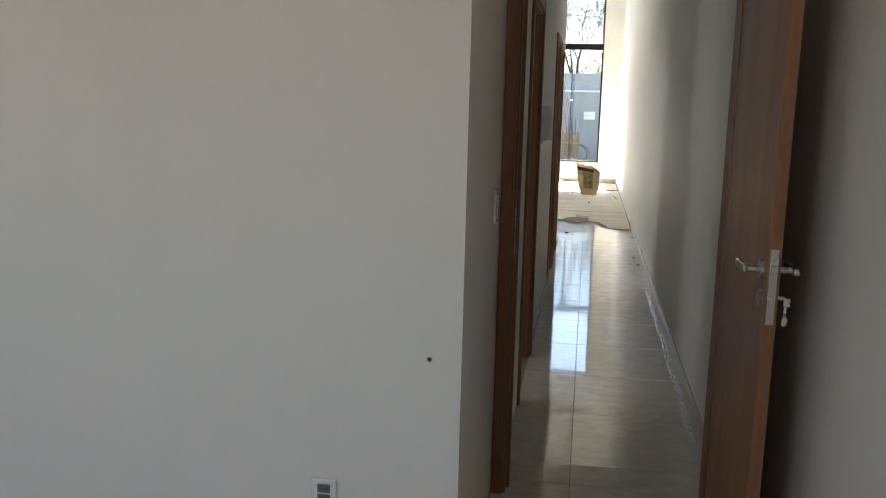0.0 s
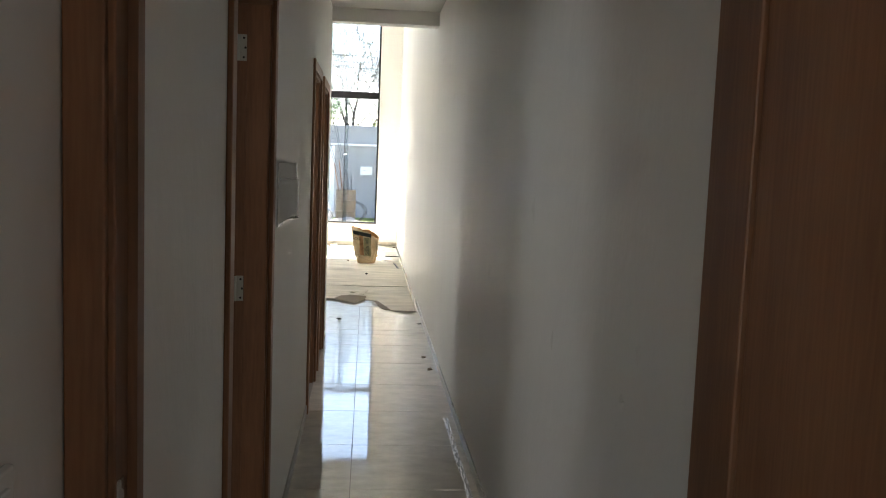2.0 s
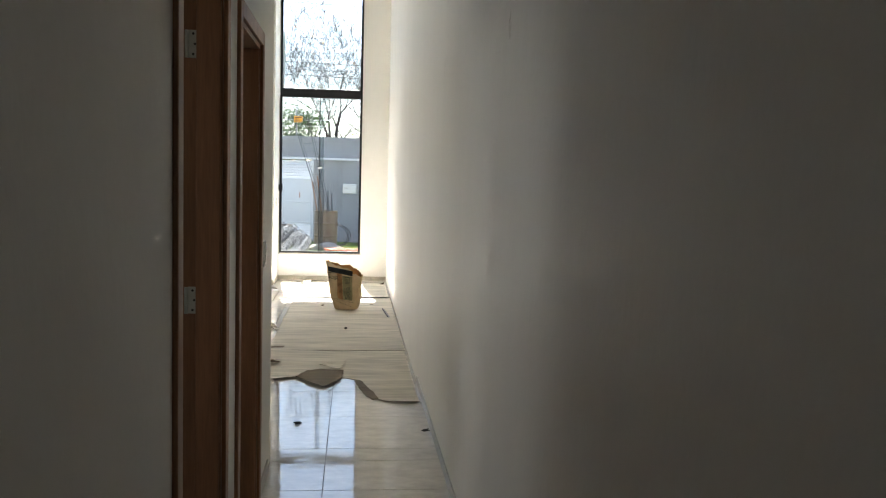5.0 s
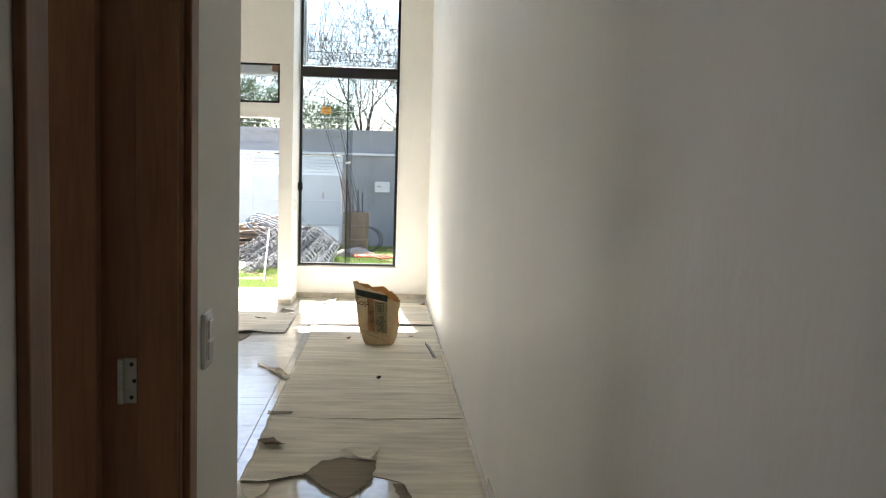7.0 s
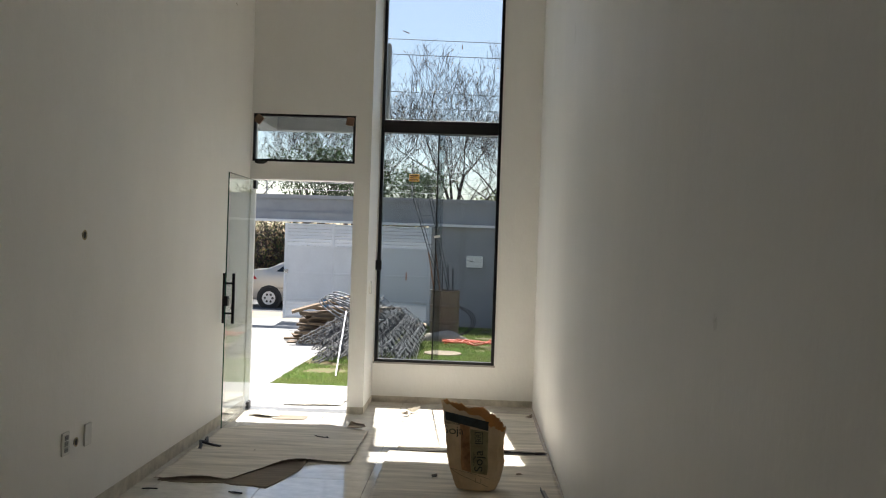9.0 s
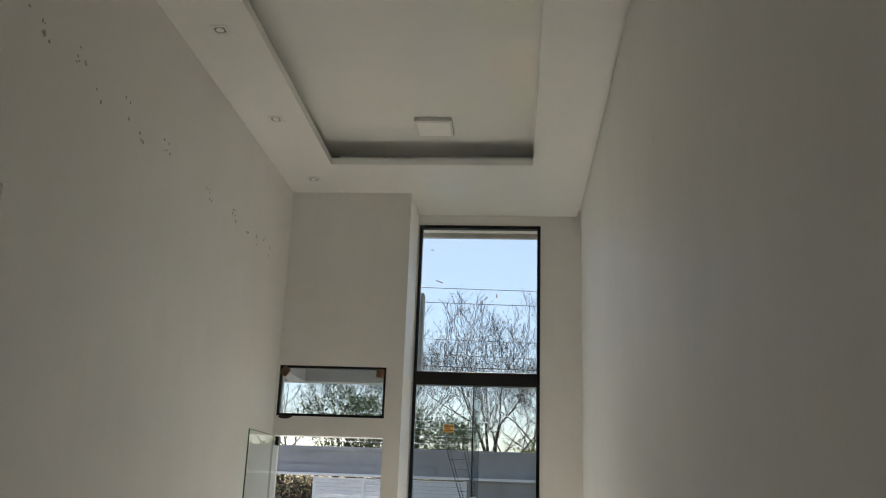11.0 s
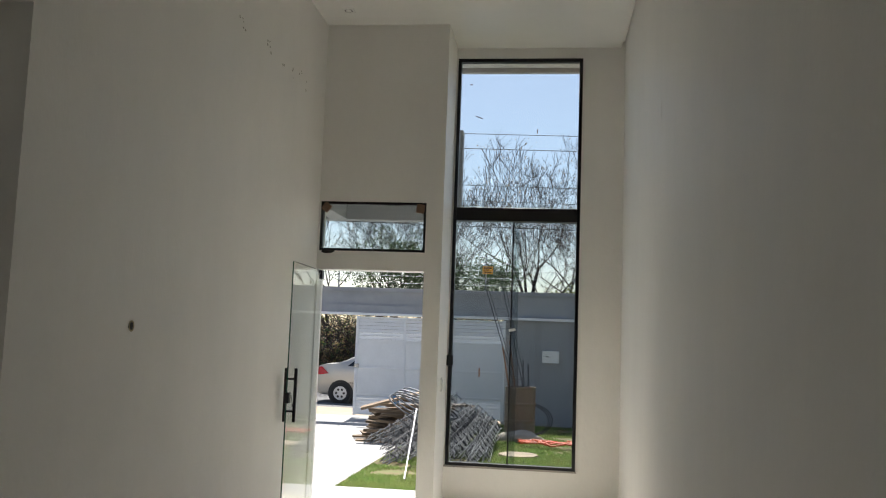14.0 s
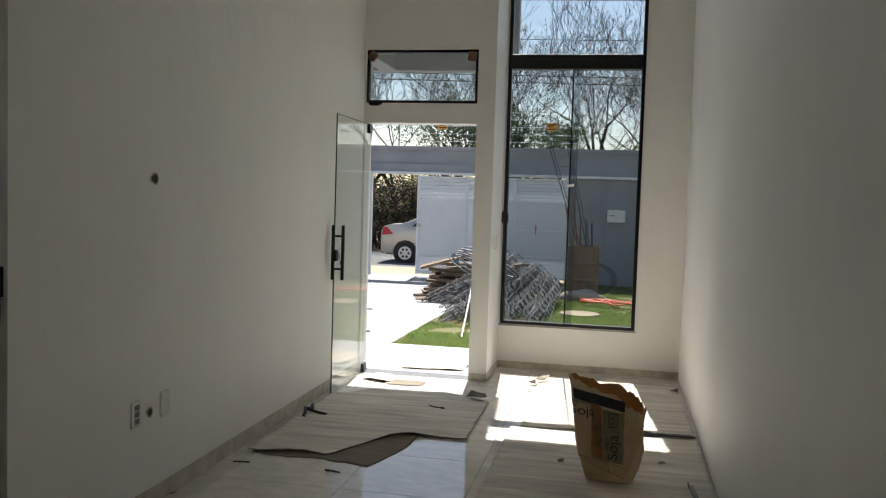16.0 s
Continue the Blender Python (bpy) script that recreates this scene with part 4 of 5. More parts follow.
BRISTLE = mat("blue_white_bristles", (0.55, 0.62, 0.65), 0.85, vary=0.5, scale=30, bump=0.5, bump_scale=200)
BLUE_PAINT = mat("dried_blue_paint", (0.04, 0.13, 0.18), 0.6, vary=0.4, scale=40, bump=0.3)
BRUSH_WOOD = mat("paint_splashed_handle", (0.50, 0.52, 0.50), 0.7, vary=0.4, scale=40, bump=0.2)


def paint_brush():
    """A flat brush lying on the floor: a tapering handle, a ferrule and splayed bristles."""
    b = thing("paint_brush", "old flat paint brush crusted with blue and white paint", "paint brush", pose(-1.80, 13.085, 0.0, 0, 0, 4))
    bm = bmesh.new()
    cyl(bm, (-0.23, 0.0, 0.010), (-0.10, 0.0, 0.011), 0.007, 0.009, 10)
    cyl(bm, (-0.10, 0.0, 0.011), (-0.01, 0.0, 0.014), 0.009, 0.014, 10)
    part("brush_grip", bm, BRUSH_WOOD, b)
    part("ferrule", boxes((-0.015, 0.03, -0.065, 0.065, 0.004, 0.026), bevel=0.003), BLUE_PAINT, b, "ferrule crusted with blue paint")
    bm = bmesh.new()
    rng = random.Random(77)
    for k in range(60):
        y = rng.uniform(-0.06, 0.06)
        z = rng.uniform(0.008, 0.022)
        cyl(bm, (0.028, y, z), (0.11 + rng.uniform(-0.02, 0.015), y * 1.25 + rng.uniform(-0.008, 0.008), max(0.004, z - rng.uniform(0, 0.012))), 0.004, 0.002, 5)
    part("bristles", bm, BRISTLE, b, "splayed blue and white bristles")


paint_brush()
WHITE_CRUMB = mat("white_plaster_crumb", (0.78, 0.78, 0.76), 0.9, bump=0.3)
scrap([(-1.89, 13.47), (-1.85, 13.46), (-1.84, 13.51), (-1.88, 13.53)], 0.002, "small crumpled white paper scrap", WHITE_CRUMB, 81, 0.05)
scrap([(-1.77, 13.46), (-1.74, 13.47), (-1.75, 13.51)], 0.002, "small dark torn cardboard scrap", DARK, 82, 0.02)
scrap([(-2.02, 13.59), (-1.98, 13.60), (-1.99, 13.63)], 0.002, "small torn brown paper scrap", CARDBACK, 83, 0.02)


def film():
    """A narrow strip of crumpled clear film along the foot of the long wall."""
    bm = bmesh.new()
    rows = []
    for k in range(121):
        y = 3.55 + 3.3 * k / 120
        w = 0.028 + 0.016 * noise.noise((y * 3, 0, 2))
        c = 0.545 + 0.012 * noise.noise((y * 2, 4, 1))
        rows.append([bm.verts.new((c + w * (i / 4 - 0.5), y, 0.002 + 0.012 * abs(noise.noise((i * 1.3, y * 14, 3))))) for i in range(5)])
    for a, b in zip(rows, rows[1:]):
        for i in range(4):
            bm.faces.new((a[i], a[i + 1], b[i + 1], b[i]))
    return tagged(new("plastic_film", mesh_of("plastic_film", bm, FILM)), "crumpled strip of clear plastic film along the wall foot", "plastic film")


film()

# ---- paper seed sack ----
PAPER = translucent(mat("kraft_sack_paper", (0.62, 0.49, 0.32), 0.75, vary=0.18, scale=6, bump=0.5, bump_scale=14, fine=0.05), 0.35)
INK_BLUE = mat("dark_blue_print", (0.035, 0.046, 0.05), 0.7, vary=0.5, scale=20, bump=0.2)
INK_ORANGE = translucent(mat("orange_print", (0.44, 0.24, 0.12), 0.75, vary=0.55, scale=16, bump=0.2), 0.3)
INK_GREEN = translucent(mat("pale_green_print", (0.31, 0.29, 0.17), 0.75, vary=0.4, scale=14, bump=0.2), 0.3)
INK_DARK = mat("dark_print", (0.035, 0.045, 0.04), 0.7, bump=0.0)
INSIDE = translucent(mat("orange_sack_lining", (0.50, 0.26, 0.10), 0.8, vary=0.2, scale=10, bump=0.3), 0.3)


def sack_point(u, z, off=0.0):
    """Surface of the sack: u from -1 to 1 runs across the front, on past 1 round the back; z in metres."""
    a = -math.pi / 2 + u * math.pi / 2
    t = min(1.0, z / 0.16)
    hw = 0.118 + 0.055 * t ** 0.7 + 0.028 * max(0.0, (z - 0.16) / 0.4)
    hd = 0.085 + 0.015 * t - 0.02 * max(0.0, (z - 0.3) / 0.3)
    c, s = math.cos(a), math.sin(a)
    x = hw * math.copysign(abs(c) ** 0.62, c)
    y = hd * math.copysign(abs(s) ** 0.62, s)
    k = 1 + 0.065 * noise.noise((c * 2.2, s * 2.2, z * 5)) + 0.05 * noise.noise((c * 6, s * 6, z * 12)) + 0.022 * noise.noise((c * 14, s * 14, z * 26))
    n = Vector((c, s, 0)) * off
    return Vector((x * k - 0.05 * z, y * k, z)) + n


def sack_top(u):
    """Height of the torn rim round the sack."""
    f = ((u + 1) % 4)
    k = [(0, 0.535), (0.6, 0.515), (0.9, 0.48), (1.05, 0.45), (1.2, 0.405), (1.5, 0.375), (2.0, 0.35), (2.5, 0.41), (3.0, 0.48), (3.5, 0.515), (4, 0.535)]
    return lerp_knots(k, f) + 0.024 * noise.noise((u * 7, 2, 3)) + 0.014 * noise.noise((u * 23, 5, 3))


def front(w, z, off):
    """A point on the sack's front by its share of the width, -1 to 1."""
    w = max(-1.0, min(1.0, w))
    return sack_point(math.asin(math.copysign(abs(w) ** (1 / 0.62), w)) * 2 / math.pi, z, off)


def sack_patch(w0, w1, z0, z1, off, nu=14, nz=14, drop=0.0):
    """A printed field on the sack's front; drop lowers its upper and lower edge towards the right."""
    bm = bmesh.new()
    g = []
    for i in range(nu + 1):
        w = w0 + (w1 - w0) * i / nu
        d = -drop * i / nu
        g.append([bm.verts.new(front(w, z0 + d + (z1 - z0) * k / nz, off)) for k in range(nz + 1)])
    for a, b in zip(g, g[1:]):
        for k in range(nz):
            bm.faces.new((a[k], b[k], b[k + 1], a[k + 1]))
    return bm


def sack_text(body, size, w, z, turn, material, parent):
    cu = bpy.data.curves.new("writing", 'FONT')
    cu.body, cu.size, cu.align_x, cu.align_y = body, size, 'CENTER', 'CENTER'
    ob = new("writing", cu)
    me = bpy.data.meshes.new_from_object(ob.evaluated_get(bpy.context.evaluated_depsgraph_get()))
    bpy.data.objects.remove(ob)
    ca, sa = math.cos(radians(turn)), math.sin(radians(turn))
    bm = bmesh.new()
    bm.from_mesh(me)
    bmesh.ops.triangulate(bm, faces=bm.faces)
    for v in bm.verts:
        a, b = v.co.x * ca - v.co.y * sa, v.co.x * sa + v.co.y * ca
        v.co = front(w + a / 0.19, z + b, 0.004)
    return part("writing", bm, material, parent)


def sack():
    s = thing("paper_sack", "torn kraft paper seed sack standing open on the cardboard", "paper sack", pose(0.06, 14.42, 0.026, 0, 0, -4))
    bm = bmesh.new()
    nu, nz = 120, 48
    g = []
    for i in range(nu):
        u = -1 + 4 * i / nu
        g.append([bm.verts.new(sack_point(u, sack_top(u) * k / nz)) for k in range(nz + 1)])
    for i in range(nu):
        a, b = g[i], g[(i + 1) % nu]
        for k in range(nz):
            bm.faces.new((a[k], b[k], b[k + 1], a[k + 1]))
    bm.faces.new([c[0] for c in g][::-1])
    part("body", bm, PAPER, s, smooth=True)
    bm = bmesh.new()
    g = []
    for i in range(31):
        u = 1.05 + 1.9 * i / 30
        g.append([bm.verts.new(sack_point(u, 0.28 + (sack_top(u) - 0.284) * k / 8, -0.005)) for k in range(9)])
    for a, b in zip(g, g[1:]):
        for k in range(8):
            bm.faces.new((a[k], b[k], b[k + 1], a[k + 1]))
    part("lining", bm, INSIDE, s, "orange paper lining", smooth=True)
    part("printed_band", sack_patch(-1.0, 0.46, 0.425, 0.48, 0.0022, 24, 4, 0.055), INK_BLUE, s, "dark blue printed band", True)
    part("printed_panel", sack_patch(-0.46, -0.14, 0.125, 0.405, 0.0018, drop=0.015), INK_ORANGE, s, "orange printed panel", True)
    part("printed_panel", sack_patch(-0.12, 0.46, 0.11, 0.375, 0.0018, drop=0.01), INK_GREEN, s, "pale green printed panel", True)
    sack_text("Soja", 0.070, -0.66, 0.36, 0, INK_DARK, s)
    sack_text("mentes", 0.032, -0.70, 0.407, 0, INK_DARK, s)
    sack_text("Soja", 0.082, 0.16, 0.185, 90, INK_DARK, s)
    sack_text("mentes de", 0.020, -0.02, 0.195, 90, INK_DARK, s)
    sack_text("RR", 0.042, 0.16, 0.325, 90, INK_DARK, s)
    for w in (0.03, 0.27):
        part("printed_rule", sack_patch(w, w + 0.02, 0.293, 0.357, 0.0035, 2, 4), INK_DARK, s)
    for z in (0.290, 0.355):
        part("printed_rule", sack_patch(0.03, 0.29, z, z + 0.005, 0.0035, 6, 1), INK_DARK, s)
    for w in (0.02, 0.24):
        part("printed_rule", sack_patch(w, w + 0.012, 0.048, 0.078, 0.0035, 2, 4), INK_DARK, s)
    for sgn in (-1, 1):
        fs = [i / 12 for i in range(13)]
        pts = [front(-0.9 + 1.5 * f, (0.125 - 0.10 * f ** 0.8) if sgn < 0 else (0.125 - 0.05 * f ** 1.4), 0.003) for f in fs]
        tube("fold_line", pts, 0.0009, INK_DARK, s, res=1)
    return s


sack()

# ---- garden and street ----
PLANK = wood_mat("weathered_board", (0.075, 0.052, 0.036), (0.31, 0.23, 0.155), 0.9, axis=0, scale=6, per_piece=0.5)
STEEL = mat("grey_steel_rod", (0.055, 0.058, 0.065), 0.85, 0.0, vary=0.3, scale=10, bump=0.1)
REBAR = mat("grey_girder_steel", (0.06, 0.062, 0.07), 0.75, 0.0, vary=0.35, scale=8, bump=0.1)
GALV = mat("galvanised_strip", (0.24, 0.25, 0.27), 0.6, 0.2, vary=0.1, bump=0.05)
RUST = mat("rusty_drum", (0.25, 0.21, 0.175), 0.9, vary=0.35, scale=7, bump=0.5, bump_scale=40, tint=(0.15, 0.11, 0.08))
HOSE = mat("orange_hose", (0.72, 0.13, 0.05), 0.5, bump=0.05)
BLUEP = mat("blue_plastic", (0.02, 0.18, 0.42), 0.3, bump=0.02)
SAND = mat("sand_heap", (0.45, 0.38, 0.30), 0.95, vary=0.2, scale=20, bump=0.6, bump_scale=80)


def board_pile():
    rng = random.Random(5)
    shapes = []
    for k in range(6):
        L, W, T = rng.uniform(0.95, 1.3), rng.uniform(0.12, 0.24), rng.uniform(0.028, 0.045)
        bm = bmesh.new()
        r = bmesh.ops.create_cube(bm, size=1.0, matrix=Matrix.Diagonal((L, W, T, 1)))
        bmesh.ops.subdivide_edges(bm, edges=[e for e in bm.edges if abs((e.verts[0].co - e.verts[1].co).x) > 0.5], cuts=5)
        for v in bm.verts:
            v.co.z += 0.012 * math.sin(v.co.x * 2 + k) + 0.004 * noise.noise(v.co * 5)
            v.co.y += 0.008 * noise.noise((v.co.x * 3, k, 1))
            if abs(v.co.x) > L / 2 - 0.01:
                v.co.x += rng.uniform(-0.03, 0.02)
        shapes.append((mesh_of("plank", bm, PLANK), L, T))
    base = gz(23) - 0.004
    n = 0
    for layer in range(11):
        count = max(3, 6 - layer // 3)
        for i in range(count):
            me, L, T = shapes[rng.randrange(6)]
            ob = new("plank", me)
            y = 22.55 + i * 1.35 / count + rng.uniform(-0.08, 0.08) + layer * 0.02
            x = -2.98 + L / 2 + rng.uniform(-0.05, 0.22) + layer * 0.035
            z = base + 0.028 + layer * 0.052 + rng.uniform(-0.004, 0.008)
            ob.matrix_world = pose(x, y, z, rng.uniform(-4, 4), rng.uniform(-4, 4) - (2.5 if layer > 8 else 0), rng.uniform(-20, 20))
            tagged(ob, "weathered formwork board stacked in the garden pile", "plank", "board pile")
            n += 1
    for x, y, z, ry, rz in ((-2.25, 22.75, 0.66, -16, 12),):
        me, L, T = shapes[2]
        ob = new("plank", me)
        ob.matrix_world = pose(x, y, z - 0.10, 6, ry, rz)
        tagged(ob, "pale weathered board leaning on the board pile", "plank", "board pile")


board_pile()


def rod_mesh(rows, r=0.005, n=5):
    """Thin rods as one mesh: rows of end points."""
    vs, fs = [], []
    for p, q in rows:
        p, q = Vector(p), Vector(q)
        d = (q - p).normalized()
        a = d.orthogonal().normalized()
        b = d.cross(a)
        k = len(vs)
        for c in (p, q):
            for i in range(n):
                t = 2 * math.pi * i / n
                vs.append(c + (a * math.cos(t) + b * math.sin(t)) * r)
        for i in range(n):
            j = (i + 1) % n
            fs.append((k + i, k + j, k + n + j, k + n + i))
    me = bpy.data.meshes.new("rods")
    me.from_pydata([tuple(v) for v in vs], [], fs)
    return me


def rebar_heap():
    """Lattice girders of thin rod, laid side by side in a loose heap with their far ends raised."""
    rng = random.Random(8)
    rows = []
    for k in range(46):
        f = rng.random() ** 1.25
        lift = rng.random()
        a = Vector((-2.22 + 1.40 * f + rng.uniform(-0.12, 0.12), 20.25 + 0.5 * f + rng.uniform(-0.5, 0.7), 0.0))
        b = Vector((-1.58 + 0.80 * f + rng.uniform(-0.10, 0.10), 23.3 + rng.uniform(-0.4, 0.35), 0.0))
        a.z = gz(a.y) + 0.01 + 0.26 * (1 - f) * lift
        b.z = gz(b.y) + 0.10 + (0.62 - 0.42 * f) * (0.35 + 0.65 * lift)
        side = Vector((0.085, -0.02, 0.0))
        up = Vector((0.035, 0.0, 0.09))
        for o in (Vector((0, 0, 0)), side, up):
            w = Vector((rng.uniform(-0.03, 0.03), rng.uniform(-0.12, 0.12), rng.uniform(-0.01, 0.02)))
            e = Vector((rng.uniform(-0.02, 0.02), rng.uniform(-0.10, 0.10), rng.uniform(-0.02, 0.03)))
            sag = (a + b) / 2 + o + Vector((rng.uniform(-0.02, 0.02), 0, -0.05 * lift))
            rows += [(a + o + w, sag), (sag, b + o + e)]
        steps = 11
        for i in range(steps):
            t0, t1 = i / steps, (i + 0.5) / steps
            p0, p1, p2 = a.lerp(b, t0), a.lerp(b, t1), a.lerp(b, t0 + 1 / steps)
            rows += [(p0, p1 + up), (p1 + up, p2 + side), (p0 + side, p1 + up)]
    me = rod_mesh(rows, 0.0058, 4)
    me.materials.append(REBAR)
    tagged(new("rebar_heap", me), "heap of grey steel lattice girders on the lawn", "rebar", kind="stuff")


rebar_heap()
for a, b in (((-1.78, 21.2, 0.55), (-1.55, 18.95, -0.03)), ((-1.46, 21.15, 0.30), (-1.21, 20.93, -0.06))):
    st = thing("metal_strip", "pale galvanised metal strip leaning on the rebar", "metal strip", group="leaning metal strips")
    bm = boxes((-0.008, 0.008, -0.004, 0.004, 0, (Vector(b) - Vector(a)).length))
    d = (Vector(b) - Vector(a)).to_track_quat("Z", "Y").to_matrix().to_4x4()
    bmesh.ops.transform(bm, matrix=Matrix.Translation(a) @ d, verts=bm.verts)
    part("strip", bm, GALV, st)
cd = thing("conduit_coil", "loose coil of grey flexible conduit on the board pile", "conduit coil", pose(-1.95, 22.55, 0.42))
for k in range(5):
    tube("loop", [(0.42 * math.cos(t) + 0.05 * k, -0.2 + 0.10 * math.sin(t * 1.0 + k), 0.10 * math.sin(t) + 0.03 * k - 0.18 * math.cos(t)) for t in [i * 2 * math.pi / 28 for i in range(28)]], 0.012, GALV, cd, cyclic=True, res=2)
bt = thing("blue_bottle", "small blue plastic bottle on top of the boards", "bottle", pose(-2.35, 22.8, 0.46))
bm = bmesh.new()
cyl(bm, (0, 0, 0), (0, 0, 0.12), 0.05, 0.045, 14)
cyl(bm, (0, 0, 0.12), (0, 0, 0.16), 0.045, 0.016, 14)
part("body", bm, BLUEP, bt)
bm = bmesh.new()
cyl(bm, (0, 0, 0.16), (0, 0, 0.185), 0.018, 0.018, 12)
part("cap", bm, PLATE, bt)


def drum():
    d = thing("metal_drum", "rusty concrete-stained metal drum holding rods and battens", "drum", pose(-0.49, 24.35, gz(24.35) - 0.01))
    R, H, n = 0.255, 0.86, 40
    prof = [(0, R), (0.02, R + 0.008), (0.04, R)]
    for c in (0.30, 0.58):
        prof += [(c - 0.03, R), (c - 0.012, R + 0.009), (c + 0.012, R + 0.009), (c + 0.03, R)]
    prof += [(H - 0.03, R), (H - 0.015, R + 0.01), (H, R + 0.008), (H, R - 0.01), (0.5, R - 0.012)]
    bm = bmesh.new()
    rings = [[bm.verts.new((r * (1 + 0.01 * noise.noise((math.cos(2 * math.pi * i / n), math.sin(2 * math.pi * i / n), z * 2))) * math.cos(2 * math.pi * i / n), r * math.sin(2 * math.pi * i / n), z)) for i in range(n)] for z, r in prof]
    for a, b in zip(rings, rings[1:]):
        for i in range(n):
            bm.faces.new((a[i], a[(i + 1) % n], b[(i + 1) % n], b[i]))
    part("shell", bm, RUST, d, smooth=False)
    bm = bmesh.new()
    cyl(bm, (0, 0, 0.55), (0, 0, 0.6), R - 0.014, n=24)
    part("fill", bm, SAND, d)
    rng = random.Random(3)
    for k in range(7):
        x, y = rng.uniform(-0.12, 0.17), rng.uniform(-0.12, 0.12)
        h = rng.choice((1.25, 1.15, 1.2, 1.3))
        tube("rod", [(x, y, 0.6), (x - 0.02, y, h)], 0.007, STEEL, d, res=1)
    for dx, lean in ((-0.22, -0.42), (-0.10, -0.30)):
        # tall tied column of rods that leans over
        for o in ((0, 0), (0.05, 0), (0.0, 0.08)):
            tube("rod", [(dx + 0.2 + o[0], o[1], 0.6), (dx + 0.2 + lean * 1.5 + o[0], o[1] - 0.1, 2.55)], 0.006, STEEL, d, res=1)
    for z in [0.8 + 0.17 * i for i in range(10)]:
        f = (z - 0.6) / 1.95
        tube("tie", [(-0.02 - 0.63 * f, 0, z), (0.10 - 0.45 * f, 0.02, z + 0.01)], 0.004, STEEL, d, res=1)
    for x0, x1, z1 in ((-0.14, -0.32, 1.52), (-0.06, -0.20, 1.62)):
        bm = boxes((-0.025, 0.025, -0.012, 0.012, 0, math.hypot(x1 - x0, z1 - 0.55)))
        bmesh.ops.transform(bm, matrix=Matrix.Translation((x0, -0.05, 0.55)) @ Vector((x1 - x0, 0, z1 - 0.55)).to_track_quat("Z", "Y").to_matrix().to_4x4(), verts=bm.verts)
        part("batten", bm, WOOD, d, "reddish wooden batten")
    return d


drum()


def heap(name, label, category, x, y, rx, ry, h, material, seed):
    bm = bmesh.new()
    bmesh.ops.create_icosphere(bm, subdivisions=3, radius=1.0)
    bmesh.ops.delete(bm, geom=[v for v in bm.verts if v.co.z < -0.05], context='VERTS')
    for v in bm.verts:
        k = 1 + 0.25 * noise.noise(v.co * 2 + Vector((seed, 0, 0)))
        v.co = Vector((v.co.x * rx * k, v.co.y * ry * k, max(0, v.co.z) * h * k))
    ob = tagged(new(name, mesh_of(name, bm, material, True)), label, category)
    ob.location = (x, y, gz(y) - 0.012)
    return ob


heap("sand_heap", "small heap of pale sand beside the drum", "sand heap", -0.45, 23.85, 0.42, 0.25, 0.17, SAND, 1)
mh = thing("manhole_cover", "round pale concrete manhole cover in the lawn", "manhole cover", pose(-0.42, 21.85, gz(21.85)))
bm = bmesh.new()
cyl(bm, (0, 0, -0.03), (0, 0, 0.012), 0.28, 0.27, 36)
part("lid", bm, APRON, mh)
hs = thing("garden_hose", "tangled orange garden hose lying on the grass", "hose", pose(0.32, 22.9, gz(22.9) + 0.03))
rng = random.Random(12)
for k in range(6):
    pts = [(-0.75 + 1.6 * i / 22 + 0.05 * math.sin(i * 1.7 + k), 0.16 * math.sin(i * 0.7 + k * 1.3) + 0.05 * k, 0.02 + 0.03 * abs(math.sin(i * 0.9 + k))) for i in range(23)]
    tube("length", pts, 0.013, HOSE, hs, res=2)
cc = thing("cable_coil", "coil of black pipe standing behind the drum", "pipe coil", pose(-0.35, 24.75, gz(24.75) + 0.27))
for k in range(3):
    tube("loop", [((0.34 + 0.035 * k) * math.cos(t), 0.05 * k, (0.25 + 0.015 * k) * math.sin(t)) for t in [i * 2 * math.pi / 32 for i in range(32)]], 0.007, RUBBER, cc, cyclic=True, res=2)

# litter on the driveway
for i, (x, y) in enumerate([(-2.75, 19.0), (-3.3, 21.0)]):
    scrap([(x, y), (x + 0.16, y + 0.03), (x + 0.14, y + 0.12), (x - 0.03, y + 0.09)], gz(y) - 0.002, "small white paper scrap on the driveway", PLATE, 70 + i, 0.03)


def leaf_mat(name, c, tint):
    return translucent(mat(name, c, 0.7, vary=0.3, scale=1.2, bump=0.0, fine=0.3, tint=tint), 0.45)


# grass
GRASS = leaf_mat("grass_blade", (0.17, 0.30, 0.07), (0.24, 0.26, 0.09))


def grass():
    rng = random.Random(4)
    vs, fs = [], []
    for k in range(85000):
        y = 18.25 + 8.6 * rng.random() ** 1.5
        x = -2.15 + rng.random() * (3.4 if y < 22 else 4.0)
        if noise.noise((x * 1.4, y * 1.4, 3)) < -0.28 or (x + 0.42) ** 2 + (y - 21.85) ** 2 < 0.09:
            continue
        z = gz(y) - 0.012
        h, a, w = rng.uniform(0.014, 0.038), rng.uniform(0, 6.28), rng.uniform(0.004, 0.008) * (1 if y < 21 else 1.6)
        dx, dy = math.cos(a) * w, math.sin(a) * w
        l = rng.uniform(-0.03, 0.03), rng.uniform(-0.03, 0.03)
        n = len(vs)
        vs += [(x - dx, y - dy, z), (x + dx, y + dy, z), (x + l[0], y + l[1], z + h)]
        fs.append((n, n + 1, n + 2))
    me = bpy.data.meshes.new("grass")
    me.from_pydata(vs, [], fs)
    me.materials.append(GRASS)
    tagged(new("grass", me), "short patchy green lawn grass", "grass", kind="stuff")


grass()

